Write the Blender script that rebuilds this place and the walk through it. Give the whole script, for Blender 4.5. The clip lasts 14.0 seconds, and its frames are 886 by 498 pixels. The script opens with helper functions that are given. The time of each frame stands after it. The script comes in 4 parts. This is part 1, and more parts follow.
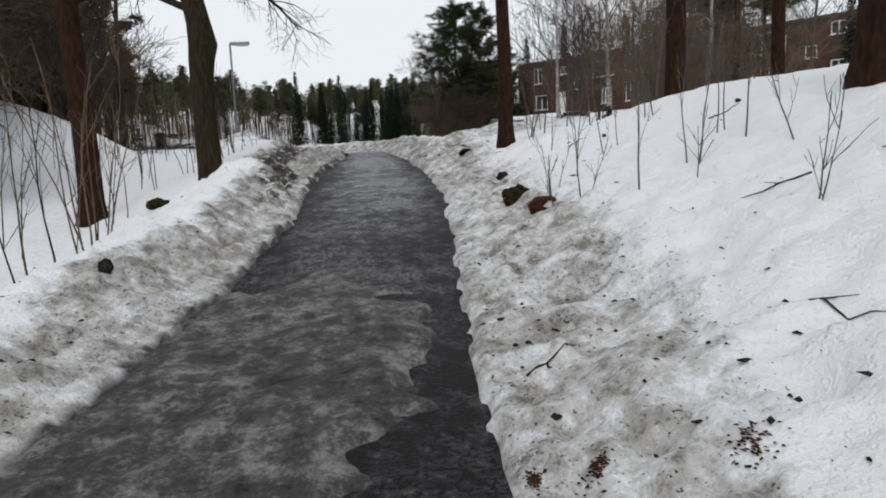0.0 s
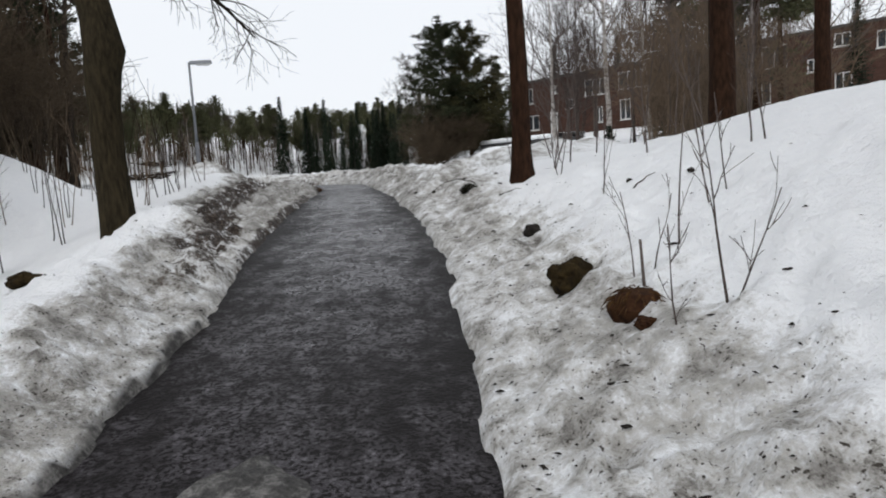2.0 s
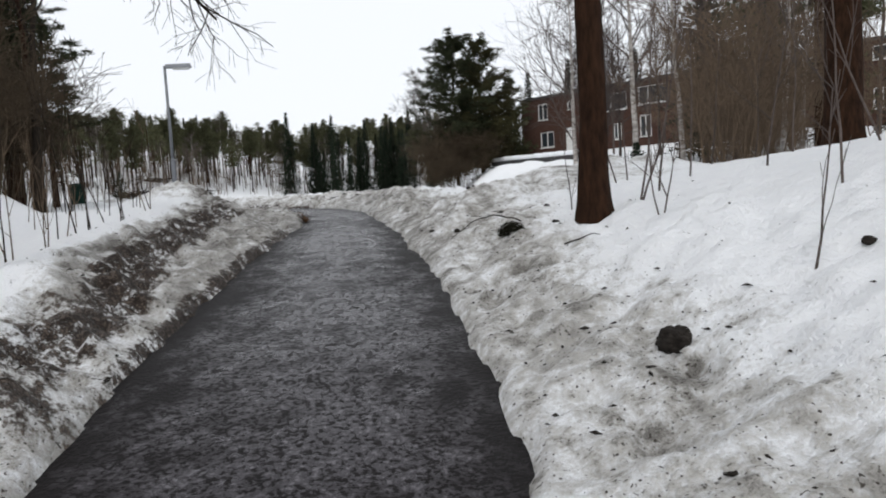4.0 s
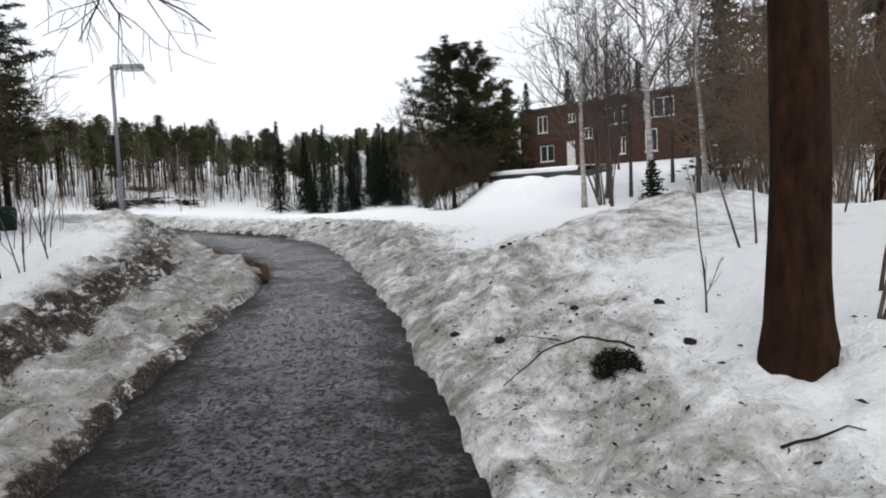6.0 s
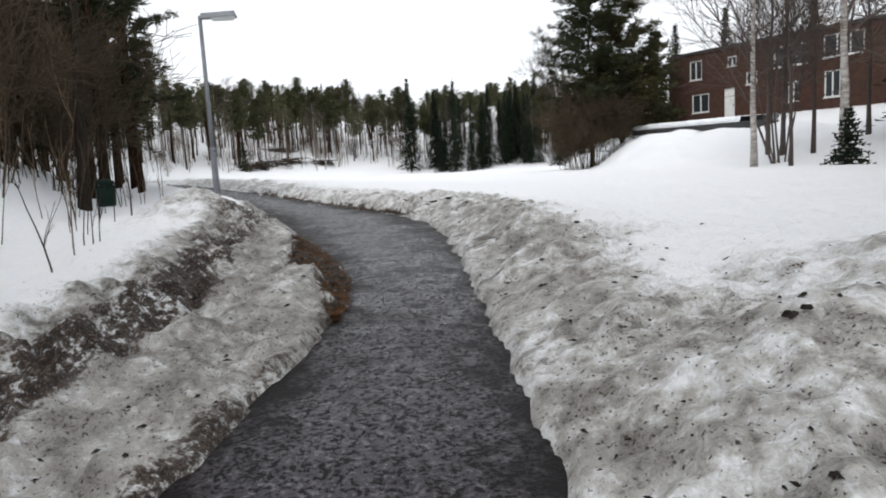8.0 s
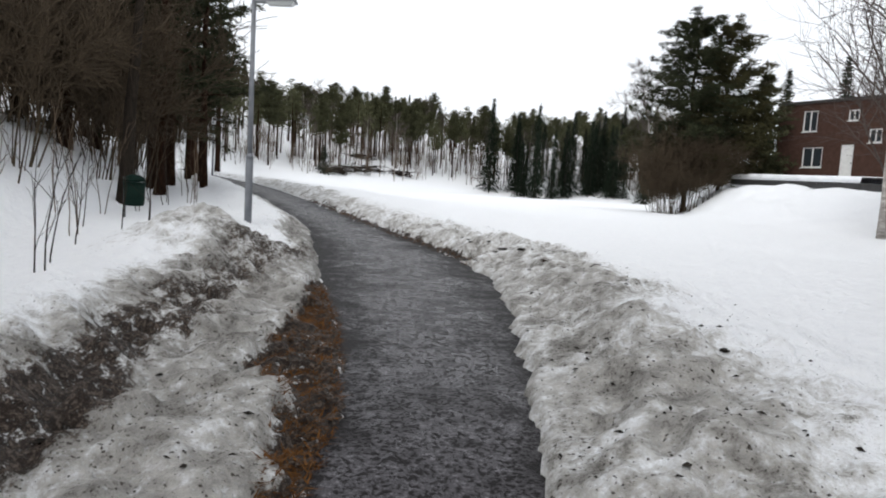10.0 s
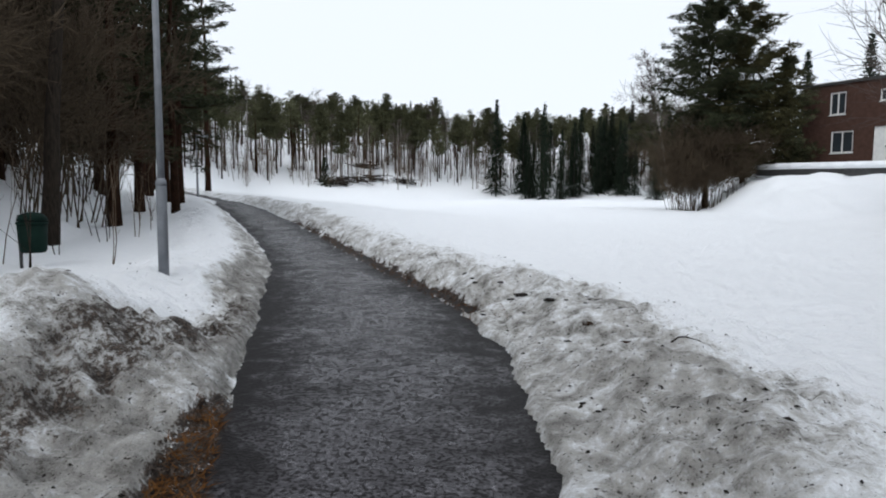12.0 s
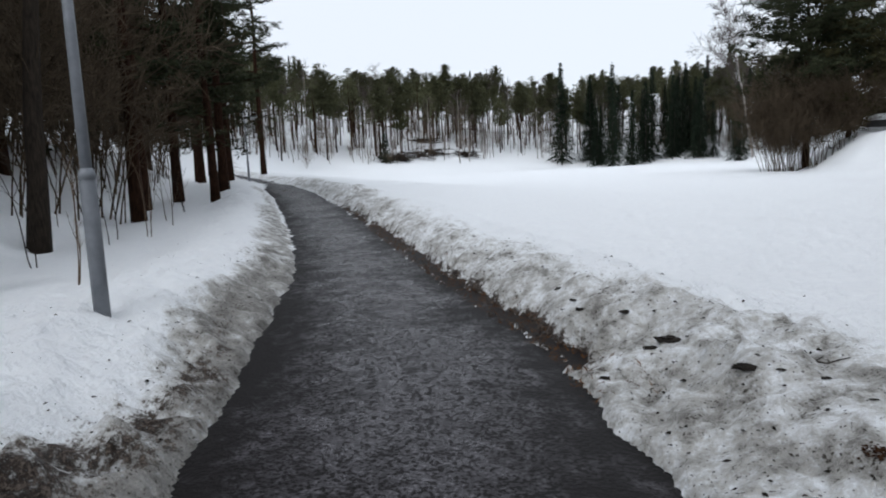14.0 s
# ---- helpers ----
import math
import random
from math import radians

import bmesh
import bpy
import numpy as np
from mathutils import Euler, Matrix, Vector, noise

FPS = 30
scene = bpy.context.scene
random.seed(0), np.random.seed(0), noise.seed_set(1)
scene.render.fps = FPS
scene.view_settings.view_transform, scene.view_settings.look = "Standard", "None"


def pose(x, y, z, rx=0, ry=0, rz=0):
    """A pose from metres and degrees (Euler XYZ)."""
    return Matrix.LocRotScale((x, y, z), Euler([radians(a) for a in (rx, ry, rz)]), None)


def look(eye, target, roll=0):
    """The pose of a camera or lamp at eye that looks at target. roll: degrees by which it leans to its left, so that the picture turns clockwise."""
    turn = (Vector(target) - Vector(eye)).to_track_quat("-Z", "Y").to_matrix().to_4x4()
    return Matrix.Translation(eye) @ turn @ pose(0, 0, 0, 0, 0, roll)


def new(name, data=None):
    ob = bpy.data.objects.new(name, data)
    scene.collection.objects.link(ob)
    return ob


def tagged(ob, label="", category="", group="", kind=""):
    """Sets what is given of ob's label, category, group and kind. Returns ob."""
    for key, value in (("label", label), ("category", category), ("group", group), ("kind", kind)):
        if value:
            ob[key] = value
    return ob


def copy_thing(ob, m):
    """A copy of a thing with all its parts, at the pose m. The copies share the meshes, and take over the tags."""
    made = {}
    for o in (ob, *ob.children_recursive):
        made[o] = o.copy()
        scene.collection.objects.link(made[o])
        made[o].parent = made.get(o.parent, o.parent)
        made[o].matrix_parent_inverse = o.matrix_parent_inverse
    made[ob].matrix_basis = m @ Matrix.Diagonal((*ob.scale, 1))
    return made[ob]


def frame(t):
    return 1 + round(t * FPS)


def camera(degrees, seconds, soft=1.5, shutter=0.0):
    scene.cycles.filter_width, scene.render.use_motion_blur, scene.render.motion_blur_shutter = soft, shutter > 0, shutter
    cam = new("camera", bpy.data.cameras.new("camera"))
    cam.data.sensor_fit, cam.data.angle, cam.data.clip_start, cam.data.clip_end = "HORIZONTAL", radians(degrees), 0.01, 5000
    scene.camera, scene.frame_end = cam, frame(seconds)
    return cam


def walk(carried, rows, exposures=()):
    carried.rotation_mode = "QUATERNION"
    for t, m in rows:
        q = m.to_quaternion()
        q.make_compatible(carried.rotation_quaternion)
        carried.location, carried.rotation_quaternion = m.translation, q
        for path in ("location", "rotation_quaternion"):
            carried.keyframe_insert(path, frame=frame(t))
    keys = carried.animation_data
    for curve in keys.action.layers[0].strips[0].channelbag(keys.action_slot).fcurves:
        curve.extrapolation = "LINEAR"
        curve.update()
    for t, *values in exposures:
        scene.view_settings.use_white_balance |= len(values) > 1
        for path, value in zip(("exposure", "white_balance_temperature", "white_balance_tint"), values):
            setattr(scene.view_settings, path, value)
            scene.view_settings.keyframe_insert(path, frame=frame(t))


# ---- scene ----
cam = camera(68.6, 14.0, soft=1.95)
PATH = [
    (0.0, pose(0.000, 0.000, 1.500, 81.98, 2.40, -1.79)),
    (0.5, pose(-0.050, 0.705, 1.577, 83.94, -0.75, -6.29)),
    (1.0, pose(0.004, 1.473, 1.598, 78.62, 5.02, -7.18)),
    (1.5, pose(-0.068, 2.278, 1.740, 82.92, -2.42, -3.81)),
    (2.0, pose(-0.010, 3.087, 1.753, 83.82, 3.51, -2.85)),
    (2.5, pose(-0.065, 3.881, 1.819, 82.23, -3.65, -3.98)),
    (3.0, pose(-0.000, 4.657, 1.831, 84.22, 2.47, -3.11)),
    (5.5, pose(-0.194, 8.601, 2.331, 85.64, 3.22, -1.67)),
    (6.0, pose(-0.200, 9.375, 2.456, 86.14, 2.59, -2.90)),
    (6.5, pose(-0.227, 10.214, 2.551, 87.88, 4.13, 4.93)),
    (7.0, pose(-0.261, 10.942, 2.588, 84.39, -1.76, 6.76)),
    (7.5, pose(-0.302, 11.754, 2.648, 82.66, 4.00, 7.74)),
    (10.0, pose(-0.749, 15.011, 3.042, 84.51, -3.30, 15.38)),
    (10.5, pose(-0.839, 15.783, 3.056, 82.88, -2.20, 11.37)),
    (11.0, pose(-1.033, 16.621, 3.131, 82.16, -1.54, 14.13)),
    (11.5, pose(-1.192, 17.384, 3.203, 85.76, -0.90, 12.18)),
    (12.0, pose(-1.391, 18.144, 3.271, 84.91, -0.29, 15.99)),
    (12.5, pose(-1.606, 18.821, 3.305, 85.33, -2.71, 15.24)),
    (13.0, pose(-1.789, 19.550, 3.316, 82.36, 1.94, 16.78)),
    (13.5, pose(-2.119, 20.313, 3.321, 81.63, -3.93, 19.62)),
    (14.0, pose(-2.374, 21.053, 3.314, 82.62, 2.48, 21.47)),
]
walk(cam, PATH, [(0, -0.22, 6430, 10), (2.5, -0.1, 6430, 10), (5.5, 0.02, 6450, 10), (7.5, 0.13, 6480, 10), (10, 0.12, 6450, 10), (12, -0.06, 6150, 9), (14, -0.15, 6080, 9)])

# ---------------------------------------------------------------- sky and sun (overcast)
world = bpy.data.worlds.new("overcast_sky")
scene.world = world
world.use_nodes = True
wt = world.node_tree
wt.nodes.clear()
w_out = wt.nodes.new("ShaderNodeOutputWorld")
w_bg = wt.nodes.new("ShaderNodeBackground")
w_sky = wt.nodes.new("ShaderNodeTexSky")
w_sky.sky_type = "NISHITA"
w_sky.sun_disc = False
w_sky.sun_elevation = radians(38)
w_sky.sun_rotation = radians(200)
w_sky.dust_density = 4.0
w_mix = wt.nodes.new("ShaderNodeMix")
w_mix.data_type = "RGBA"
w_mix.inputs[0].default_value = 0.93
w_mix.inputs[7].default_value = (10.6, 10.9, 11.3, 1)
wt.links.new(w_sky.outputs[0], w_mix.inputs[6])
wt.links.new(w_mix.outputs[2], w_bg.inputs[0])
w_bg.inputs[1].default_value = 0.098
wt.links.new(w_bg.outputs[0], w_out.inputs[0])
sun_data = bpy.data.lights.new("sun", "SUN")
sun_data.energy, sun_data.angle, sun_data.color = 1.1, radians(40), (1.0, 0.98, 0.95)
sun = new("sun", sun_data)
sun.matrix_world = look((0, 0, 60), (12, 55, 0))

# ---------------------------------------------------------------- materials
def material(name):
    m = bpy.data.materials.new(name)
    m.use_nodes = True
    n, l = m.node_tree.nodes, m.node_tree.links
    return m, n, l, n["Principled BSDF"]


def ramp(n, l, src, stops):
    r = n.new("ShaderNodeValToRGB")
    e = r.color_ramp.elements
    while len(e) < len(stops):
        e.new(0.5)
    for k, (p, c) in enumerate(stops):
        e[k].position = p
        e[k].color = (*c, 1) if len(c) == 3 else c
    l.new(src, r.inputs[0])
    return r.outputs[0]


def noise_tex(n, l, scale, detail=6, rough=0.6, vec=None, stretch=None):
    t = n.new("ShaderNodeTexNoise")
    t.inputs["Scale"].default_value = scale
    t.inputs["Detail"].default_value = detail
    t.inputs["Roughness"].default_value = rough
    if vec is None:
        vec = n.new("ShaderNodeTexCoord").outputs["Object"]
    if stretch:
        mp = n.new("ShaderNodeMapping")
        mp.inputs["Scale"].default_value = stretch
        l.new(vec, mp.inputs["Vector"])
        vec = mp.outputs[0]
    l.new(vec, t.inputs["Vector"])
    return t.outputs["Fac"]


def mixed(n, l, fac, a, b):
    m = n.new("ShaderNodeMix")
    m.data_type = "RGBA"
    for k, v in ((0, fac), (6, a), (7, b)):
        if isinstance(v, tuple):
            m.inputs[k].default_value = (*v, 1)
        elif isinstance(v, float):
            m.inputs[k].default_value = v
        else:
            l.new(v, m.inputs[k])
    return m.outputs[2]


def maths(n, l, op, a, b, clamp=False):
    m = n.new("ShaderNodeMath")
    m.operation = op
    m.use_clamp = clamp
    for k, v in ((0, a), (1, b)):
        if isinstance(v, (int, float)):
            m.inputs[k].default_value = v
        else:
            l.new(v, m.inputs[k])
    return m.outputs[0]


def bumped(n, l, bsdf, height, strength, distance):
    b = n.new("ShaderNodeBump")
    b.inputs["Strength"].default_value = strength
    b.inputs["Distance"].default_value = distance
    l.new(height, b.inputs["Height"])
    l.new(b.outputs[0], bsdf.inputs["Normal"])


def simple(name, c1, c2, scale=8.0, rough=0.85, bump=0.0, stretch=None, metal=0.0, vary=0.0):
    m, n, l, p = material(name)
    f = noise_tex(n, l, scale, 8, 0.65, stretch=stretch)
    col = ramp(n, l, f, [(0.3, c1), (0.7, c2)])
    if vary:
        hs = n.new("ShaderNodeHueSaturation")
        inf = n.new("ShaderNodeObjectInfo")
        v = maths(n, l, "MULTIPLY_ADD", inf.outputs["Random"], vary)
        v.node.inputs[2].default_value = 1 - vary / 2
        l.new(v, hs.inputs["Value"])
        l.new(col, hs.inputs["Color"])
        col = hs.outputs[0]
    l.new(col, p.inputs["Base Color"])
    p.inputs["Roughness"].default_value = rough
    p.inputs["Metallic"].default_value = metal
    p.inputs["Specular IOR Level"].default_value = 0.5 if rough < 0.7 else 0.08
    if bump:
        bumped(n, l, p, f, 1.0, bump)
    return m


def attribute(n, name):
    a = n.new("ShaderNodeAttribute")
    a.attribute_name = name
    return a.outputs["Fac"]


def over(n, l, src, start, gain):
    """How far a value lies over a start, steepened and kept from 0 to 1."""
    return maths(n, l, "MULTIPLY", maths(n, l, "SUBTRACT", src, start), gain, True)


def blend(n, l, *terms):
    """Sum of sources, each with its weight."""
    total = None
    for src, w in terms:
        t = maths(n, l, "MULTIPLY", src, w)
        total = t if total is None else maths(n, l, "ADD", total, t)
    return total


def snow_material():
    m, n, l, p = material("snow")
    dirt = attribute(n, "dirt")
    soil = attribute(n, "soil")
    slush = attribute(n, "slush")
    broad = noise_tex(n, l, 1.3, 4, 0.55)
    patch = noise_tex(n, l, 3.4, 5, 0.6)
    clod = noise_tex(n, l, 9.0, 6, 0.62)
    crumb = noise_tex(n, l, 24.0, 5, 0.65)
    grain = noise_tex(n, l, 62.0, 4, 0.7)
    dust = noise_tex(n, l, 150.0, 2, 0.6)
    clean = ramp(n, l, clod, [(0.25, (0.87, 0.885, 0.91)), (0.75, (0.94, 0.95, 0.96))])
    # a warm grey film over the ploughed snow
    film = blend(n, l, (patch, 0.8), (broad, 0.4), (clod, 0.8), (crumb, 0.6), (grain, 0.5), (dirt, 0.5))
    film = maths(n, l, "MULTIPLY", over(n, l, film, 1.735, 3.0), over(n, l, dirt, 0.06, 2.2), True)
    mottle = blend(n, l, (crumb, 0.5), (grain, 0.5))
    tone = ramp(n, l, mottle, [(0.36, (0.22, 0.205, 0.182)), (0.64, (0.53, 0.51, 0.47))])
    foul = ramp(n, l, mottle, [(0.38, (0.06, 0.053, 0.045)), (0.62, (0.36, 0.335, 0.30))])
    tone = mixed(n, l, over(n, l, blend(n, l, (dirt, 1.0), (patch, 1.2)), 1.45, 2.2), tone, foul)
    col = mixed(n, l, maths(n, l, "MULTIPLY", film, 0.9), clean, tone)
    # grit in clusters, and single dark grains
    cluster = blend(n, l, (grain, 0.75), (crumb, 0.5), (patch, 0.85), (clod, 0.8), (dirt, 0.24))
    grit = maths(n, l, "MULTIPLY", over(n, l, cluster, 1.75, 6.5), over(n, l, dirt, 0.08, 3.0), True)
    grit_tone = ramp(n, l, dust, [(0.35, (0.05, 0.046, 0.04)), (0.65, (0.21, 0.198, 0.18))])
    col = mixed(n, l, maths(n, l, "MULTIPLY", grit, 0.82), col, grit_tone)
    speck = blend(n, l, (noise_tex(n, l, 44.0, 2, 0.5), 1.0), (patch, 0.25), (dirt, 0.09))
    speck = maths(n, l, "MULTIPLY", over(n, l, speck, 0.845, 16.0), over(n, l, dirt, 0.02, 4.0), True)
    col = mixed(n, l, speck, col, (0.05, 0.042, 0.034))
    # soil churned into the bank, snow crumbs left between
    sf = blend(n, l, (crumb, 1.1), (clod, 0.9), (patch, 0.8), (grain, 0.5), (soil, 0.62))
    sf = maths(n, l, "MULTIPLY", over(n, l, sf, 2.09, 7.0), over(n, l, soil, 0.05, 3.5), True)
    mud = blend(n, l, (crumb, 0.5), (grain, 0.5))
    earth = ramp(n, l, mud, [(0.41, (0.008, 0.006, 0.004)), (0.51, (0.030, 0.020, 0.015)), (0.61, (0.15, 0.12, 0.098))])
    col = mixed(n, l, sf, col, earth)
    # trodden grey slush on the asphalt
    wet = blend(n, l, (noise_tex(n, l, 5.5, 5, 0.6), 0.4), (broad, 0.15), (crumb, 0.27), (grain, 0.18))
    ice = ramp(n, l, wet, [(0.40, (0.016, 0.015, 0.015)), (0.50, (0.066, 0.063, 0.060)), (0.60, (0.26, 0.25, 0.238))])
    col = mixed(n, l, slush, col, ice)
    l.new(col, p.inputs["Base Color"])
    p.inputs["Roughness"].default_value = 0.55
    p.inputs["Specular IOR Level"].default_value = 0.2
    h = blend(n, l, (clod, 0.7), (crumb, 0.5), (grain, 0.2))
    bumped(n, l, p, h, 1.0, 0.075)
    return m


def asphalt_material():
    m, n, l, p = material("wet_icy_asphalt")
    big = noise_tex(n, l, 1.1, 5, 0.65)
    mid = noise_tex(n, l, 5.0, 4, 0.6)
    coarse = noise_tex(n, l, 17.0, 3, 0.55)
    fleck = noise_tex(n, l, 38.0, 2, 0.6)
    fine = noise_tex(n, l, 110.0, 3, 0.7)
    worn = attribute(n, "worn")
    # thin frozen film, thicker on the trodden middle, pitted with dark flecks
    f = blend(n, l, (mid, 0.5), (big, 0.5), (worn, 0.16))
    rime = over(n, l, f, 0.45, 4.5)
    holes = blend(n, l, (fleck, 0.62), (coarse, 0.38))
    open_ = over(n, l, maths(n, l, "ADD", holes, maths(n, l, "MULTIPLY", rime, 0.035)), 0.475, 28.0)
    film = maths(n, l, "MULTIPLY", rime, open_)
    grey = ramp(n, l, fine, [(0.3, (0.019, 0.0165, 0.019)), (0.7, (0.050, 0.044, 0.050))])
    tar = ramp(n, l, fine, [(0.35, (0.003, 0.0022, 0.0023)), (0.7, (0.009, 0.0065, 0.0066))])
    col = mixed(n, l, film, tar, grey)
    pale = maths(n, l, "MULTIPLY", over(n, l, holes, 0.555, 14.0), rime)
    col = mixed(n, l, maths(n, l, "MULTIPLY", pale, 0.8), col, (0.120, 0.112, 0.122))
    l.new(col, p.inputs["Base Color"])
    r = maths(n, l, "SUBTRACT", 0.62, maths(n, l, "MULTIPLY", film, 0.38))
    l.new(r, p.inputs["Roughness"])
    p.inputs["Specular IOR Level"].default_value = 0.15
    bumped(n, l, p, blend(n, l, (open_, 0.5), (fleck, 0.8), (fine, 0.3)), 0.55, 0.007)
    return m


SNOW = snow_material()
ASPHALT = asphalt_material()
BARK_DARK = simple("dark_oak_bark", (0.010, 0.008, 0.007), (0.042, 0.033, 0.025), 9, 0.95, 0.03, (3, 3, 0.6))
BARK_MOSSY = simple("mossy_oak_bark", (0.009, 0.007, 0.0045), (0.042, 0.033, 0.018), 9, 0.95, 0.03, (3, 3, 0.6))
BARK_PINE = simple("pine_bark", (0.008, 0.0045, 0.003), (0.042, 0.0205, 0.0115), 7, 0.95, 0.03, (2.5, 2.5, 0.7))
BARK_GREY = simple("grey_twig_bark", (0.045, 0.036, 0.032), (0.12, 0.098, 0.088), 12, 0.9, 0.005, (2, 2, 0.5), vary=0.5)
BARK_BROWN = simple("brown_shrub_bark", (0.070, 0.050, 0.035), (0.165, 0.122, 0.085), 12, 0.9, 0.0, vary=0.5)
BARK_THICKET = simple("dark_brown_thicket_bark", (0.038, 0.029, 0.020), (0.092, 0.069, 0.046), 12, 0.9, 0.0, vary=0.5)
BARK_BIRCH = simple("birch_bark", (0.10, 0.085, 0.075), (0.55, 0.52, 0.49), 3, 0.8, 0.01, (1, 1, 3.5))
# pine needles with the far forest's haze lightened into the colour
NEEDLE_HAZED = simple("hazed_pine_needles", (0.032, 0.036, 0.018), (0.104, 0.104, 0.056), 1.6, 0.8, vary=0.4)
# darker copy: self-shadow of dense crowns put into the needle colour
NEEDLE_SHADED = simple("self_shaded_pine_needles", (0.012, 0.016, 0.008), (0.046, 0.050, 0.026), 1.6, 0.85, vary=0.3)
# olive needles, their tone lowered to include shade inside the crown
NEEDLE_OLIVE_SHADED = simple("shaded_olive_pine_needles", (0.022, 0.022, 0.009), (0.068, 0.062, 0.028), 1.6, 0.8, vary=0.3)
NEEDLE_SPRUCE = simple("spruce_needles", (0.010, 0.017, 0.011), (0.034, 0.045, 0.029), 1.3, 0.85, vary=0.4)
BRICK = simple("red_brick", (0.048, 0.027, 0.021), (0.084, 0.047, 0.036), 3, 0.9, 0.01)
METAL_GREY = simple("galvanised_steel", (0.13, 0.14, 0.155), (0.22, 0.23, 0.25), 5, 0.55, 0.0, metal=0.3)
METAL_DARK = simple("dark_roof_edge", (0.02, 0.02, 0.022), (0.05, 0.048, 0.045), 5, 0.6)
WHITE_PAINT = simple("white_window_paint", (0.62, 0.62, 0.60), (0.78, 0.78, 0.76), 4, 0.5)
GREEN_PAINT = simple("green_plastic", (0.003, 0.010, 0.008), (0.006, 0.019, 0.014), 5, 0.72)
MOSS_WOOD = simple("rotten_mossy_wood", (0.006, 0.0045, 0.003), (0.038, 0.026, 0.010), 14, 0.95, 0.02)
STRAW = simple("dead_straw", (0.030, 0.013, 0.006), (0.155, 0.070, 0.021), 20, 0.9, vary=0.3)
LEAVES = simple("brown_dead_leaves", (0.012, 0.006, 0.004), (0.055, 0.025, 0.011), 25, 0.9)
BLACK_CHAR = simple("black_stump_wood", (0.008, 0.007, 0.006), (0.035, 0.03, 0.026), 15, 0.9, 0.01)
CONCRETE = simple("grey_concrete", (0.13, 0.125, 0.12), (0.25, 0.245, 0.235), 3, 0.9, 0.01)
CURTAIN = simple("pale_curtain", (0.40, 0.41, 0.42), (0.62, 0.63, 0.64), 5, 0.8)
SNOWCAP = simple("settled_snow", (0.80, 0.82, 0.85), (0.90, 0.91, 0.93), 4, 0.65, 0.02)


def glass_material():
    m, n, l, p = material("window_glass")
    p.inputs["Base Color"].default_value = (0.03, 0.035, 0.04, 1)
    p.inputs["Roughness"].default_value = 0.06
    p.inputs["Specular IOR Level"].default_value = 0.6
    return m


GLASS = glass_material()


def lamp_glass():
    m, n, l, p = material("frosted_lamp_cover")
    p.inputs["Base Color"].default_value = (0.55, 0.56, 0.56, 1)
    p.inputs["Roughness"].default_value = 0.25
    return m


LAMP_GLASS = lamp_glass()


# ---------------------------------------------------------------- mesh building
class Build:
    """Vertices and faces gathered for one mesh."""

    def __init__(self):
        self.v, self.f = [], []

    def tube(self, pts, radii, sides=6, cap=True):
        rings = []
        for k, p in enumerate(pts):
            a = pts[min(k + 1, len(pts) - 1)] - pts[max(k - 1, 0)]
            if a.length < 1e-6:
                a = Vector((0, 0, 1))
            a.normalize()
            s = a.cross(Vector((0.31, 0.95, 0.05)))
            if s.length < 1e-3:
                s = a.cross(Vector((1, 0, 0)))
            s.normalize()
            u = a.cross(s)
            base = len(self.v)
            for i in range(sides):
                w = 2 * math.pi * i / sides
                q = p + (s * math.cos(w) + u * math.sin(w)) * radii[k]
                self.v.append((q.x, q.y, q.z))
            rings.append(base)
        for a, b in zip(rings, rings[1:]):
            for i in range(sides):
                j = (i + 1) % sides
                self.f.append((a + i, a + j, b + j, b + i))
        if cap:
            self.f.append(tuple(rings[-1] + i for i in range(sides)))
            self.f.append(tuple(rings[0] + sides - 1 - i for i in range(sides)))

    def tri(self, a, b, c):
        k = len(self.v)
        self.v += [tuple(a), tuple(b), tuple(c)]
        self.f.append((k, k + 1, k + 2))

    def box(self, x0, y0, z0, x1, y1, z1):
        k = len(self.v)
        self.v += [(x0, y0, z0), (x1, y0, z0), (x1, y1, z0), (x0, y1, z0), (x0, y0, z1), (x1, y0, z1), (x1, y1, z1), (x0, y1, z1)]
        self.f += [tuple(k + i for i in q) for q in ((3, 2, 1, 0), (4, 5, 6, 7), (0, 1, 5, 4), (1, 2, 6, 5), (2, 3, 7, 6), (3, 0, 4, 7))]

    def mesh(self, name, mat, smooth=False):
        me = bpy.data.meshes.new(name)
        me.from_pydata(self.v, [], self.f)
        me.materials.append(mat)
        if smooth:
            me.shade_smooth()
        return me


def part(name, build, mat, parent=None, label="", smooth=False):
    ob = new(name, build.mesh(name, mat, smooth))
    if parent is not None:
        ob.parent = parent
    return tagged(ob, label)


def thing(name, label, category, group="", at=(0, 0, 0), turn=0.0):
    ob = new(name)
    ob.matrix_basis = pose(*at, 0, 0, turn)
    return tagged(ob, label, category, group)


# ---------------------------------------------------------------- lie of the land
PATH_Y = [-60, -5, 0, 3.1, 4.66, 8.6, 10.2, 11.75, 15, 16.6, 18.1, 18.8, 21, 25, 31, 43, 49, 70, 120]
PATH_Z = [-3.0, -0.45, 0, 0.22, 0.35, 0.83, 1.03, 1.15, 1.48, 1.60, 1.71, 1.74, 1.76, 1.80, 1.94, 2.36, 2.62, 3.3, 4.0]
LEFT_Y = [-60, 0, 2.7, 5.4, 8.5, 10.3, 13, 15.9, 17.4, 18.3, 20.3, 22.2, 23.2, 26.2, 29, 33.5, 41.8, 49.6, 70, 120]
LEFT_X = [-3, -1.95, -1.85, -1.71, -1.64, -1.83, -1.99, -1.95, -1.97, -2.2, -3.1, -4.22, -4.74, -6.3, -7.9, -11.2, -17.6, -24.2, -44, -95]
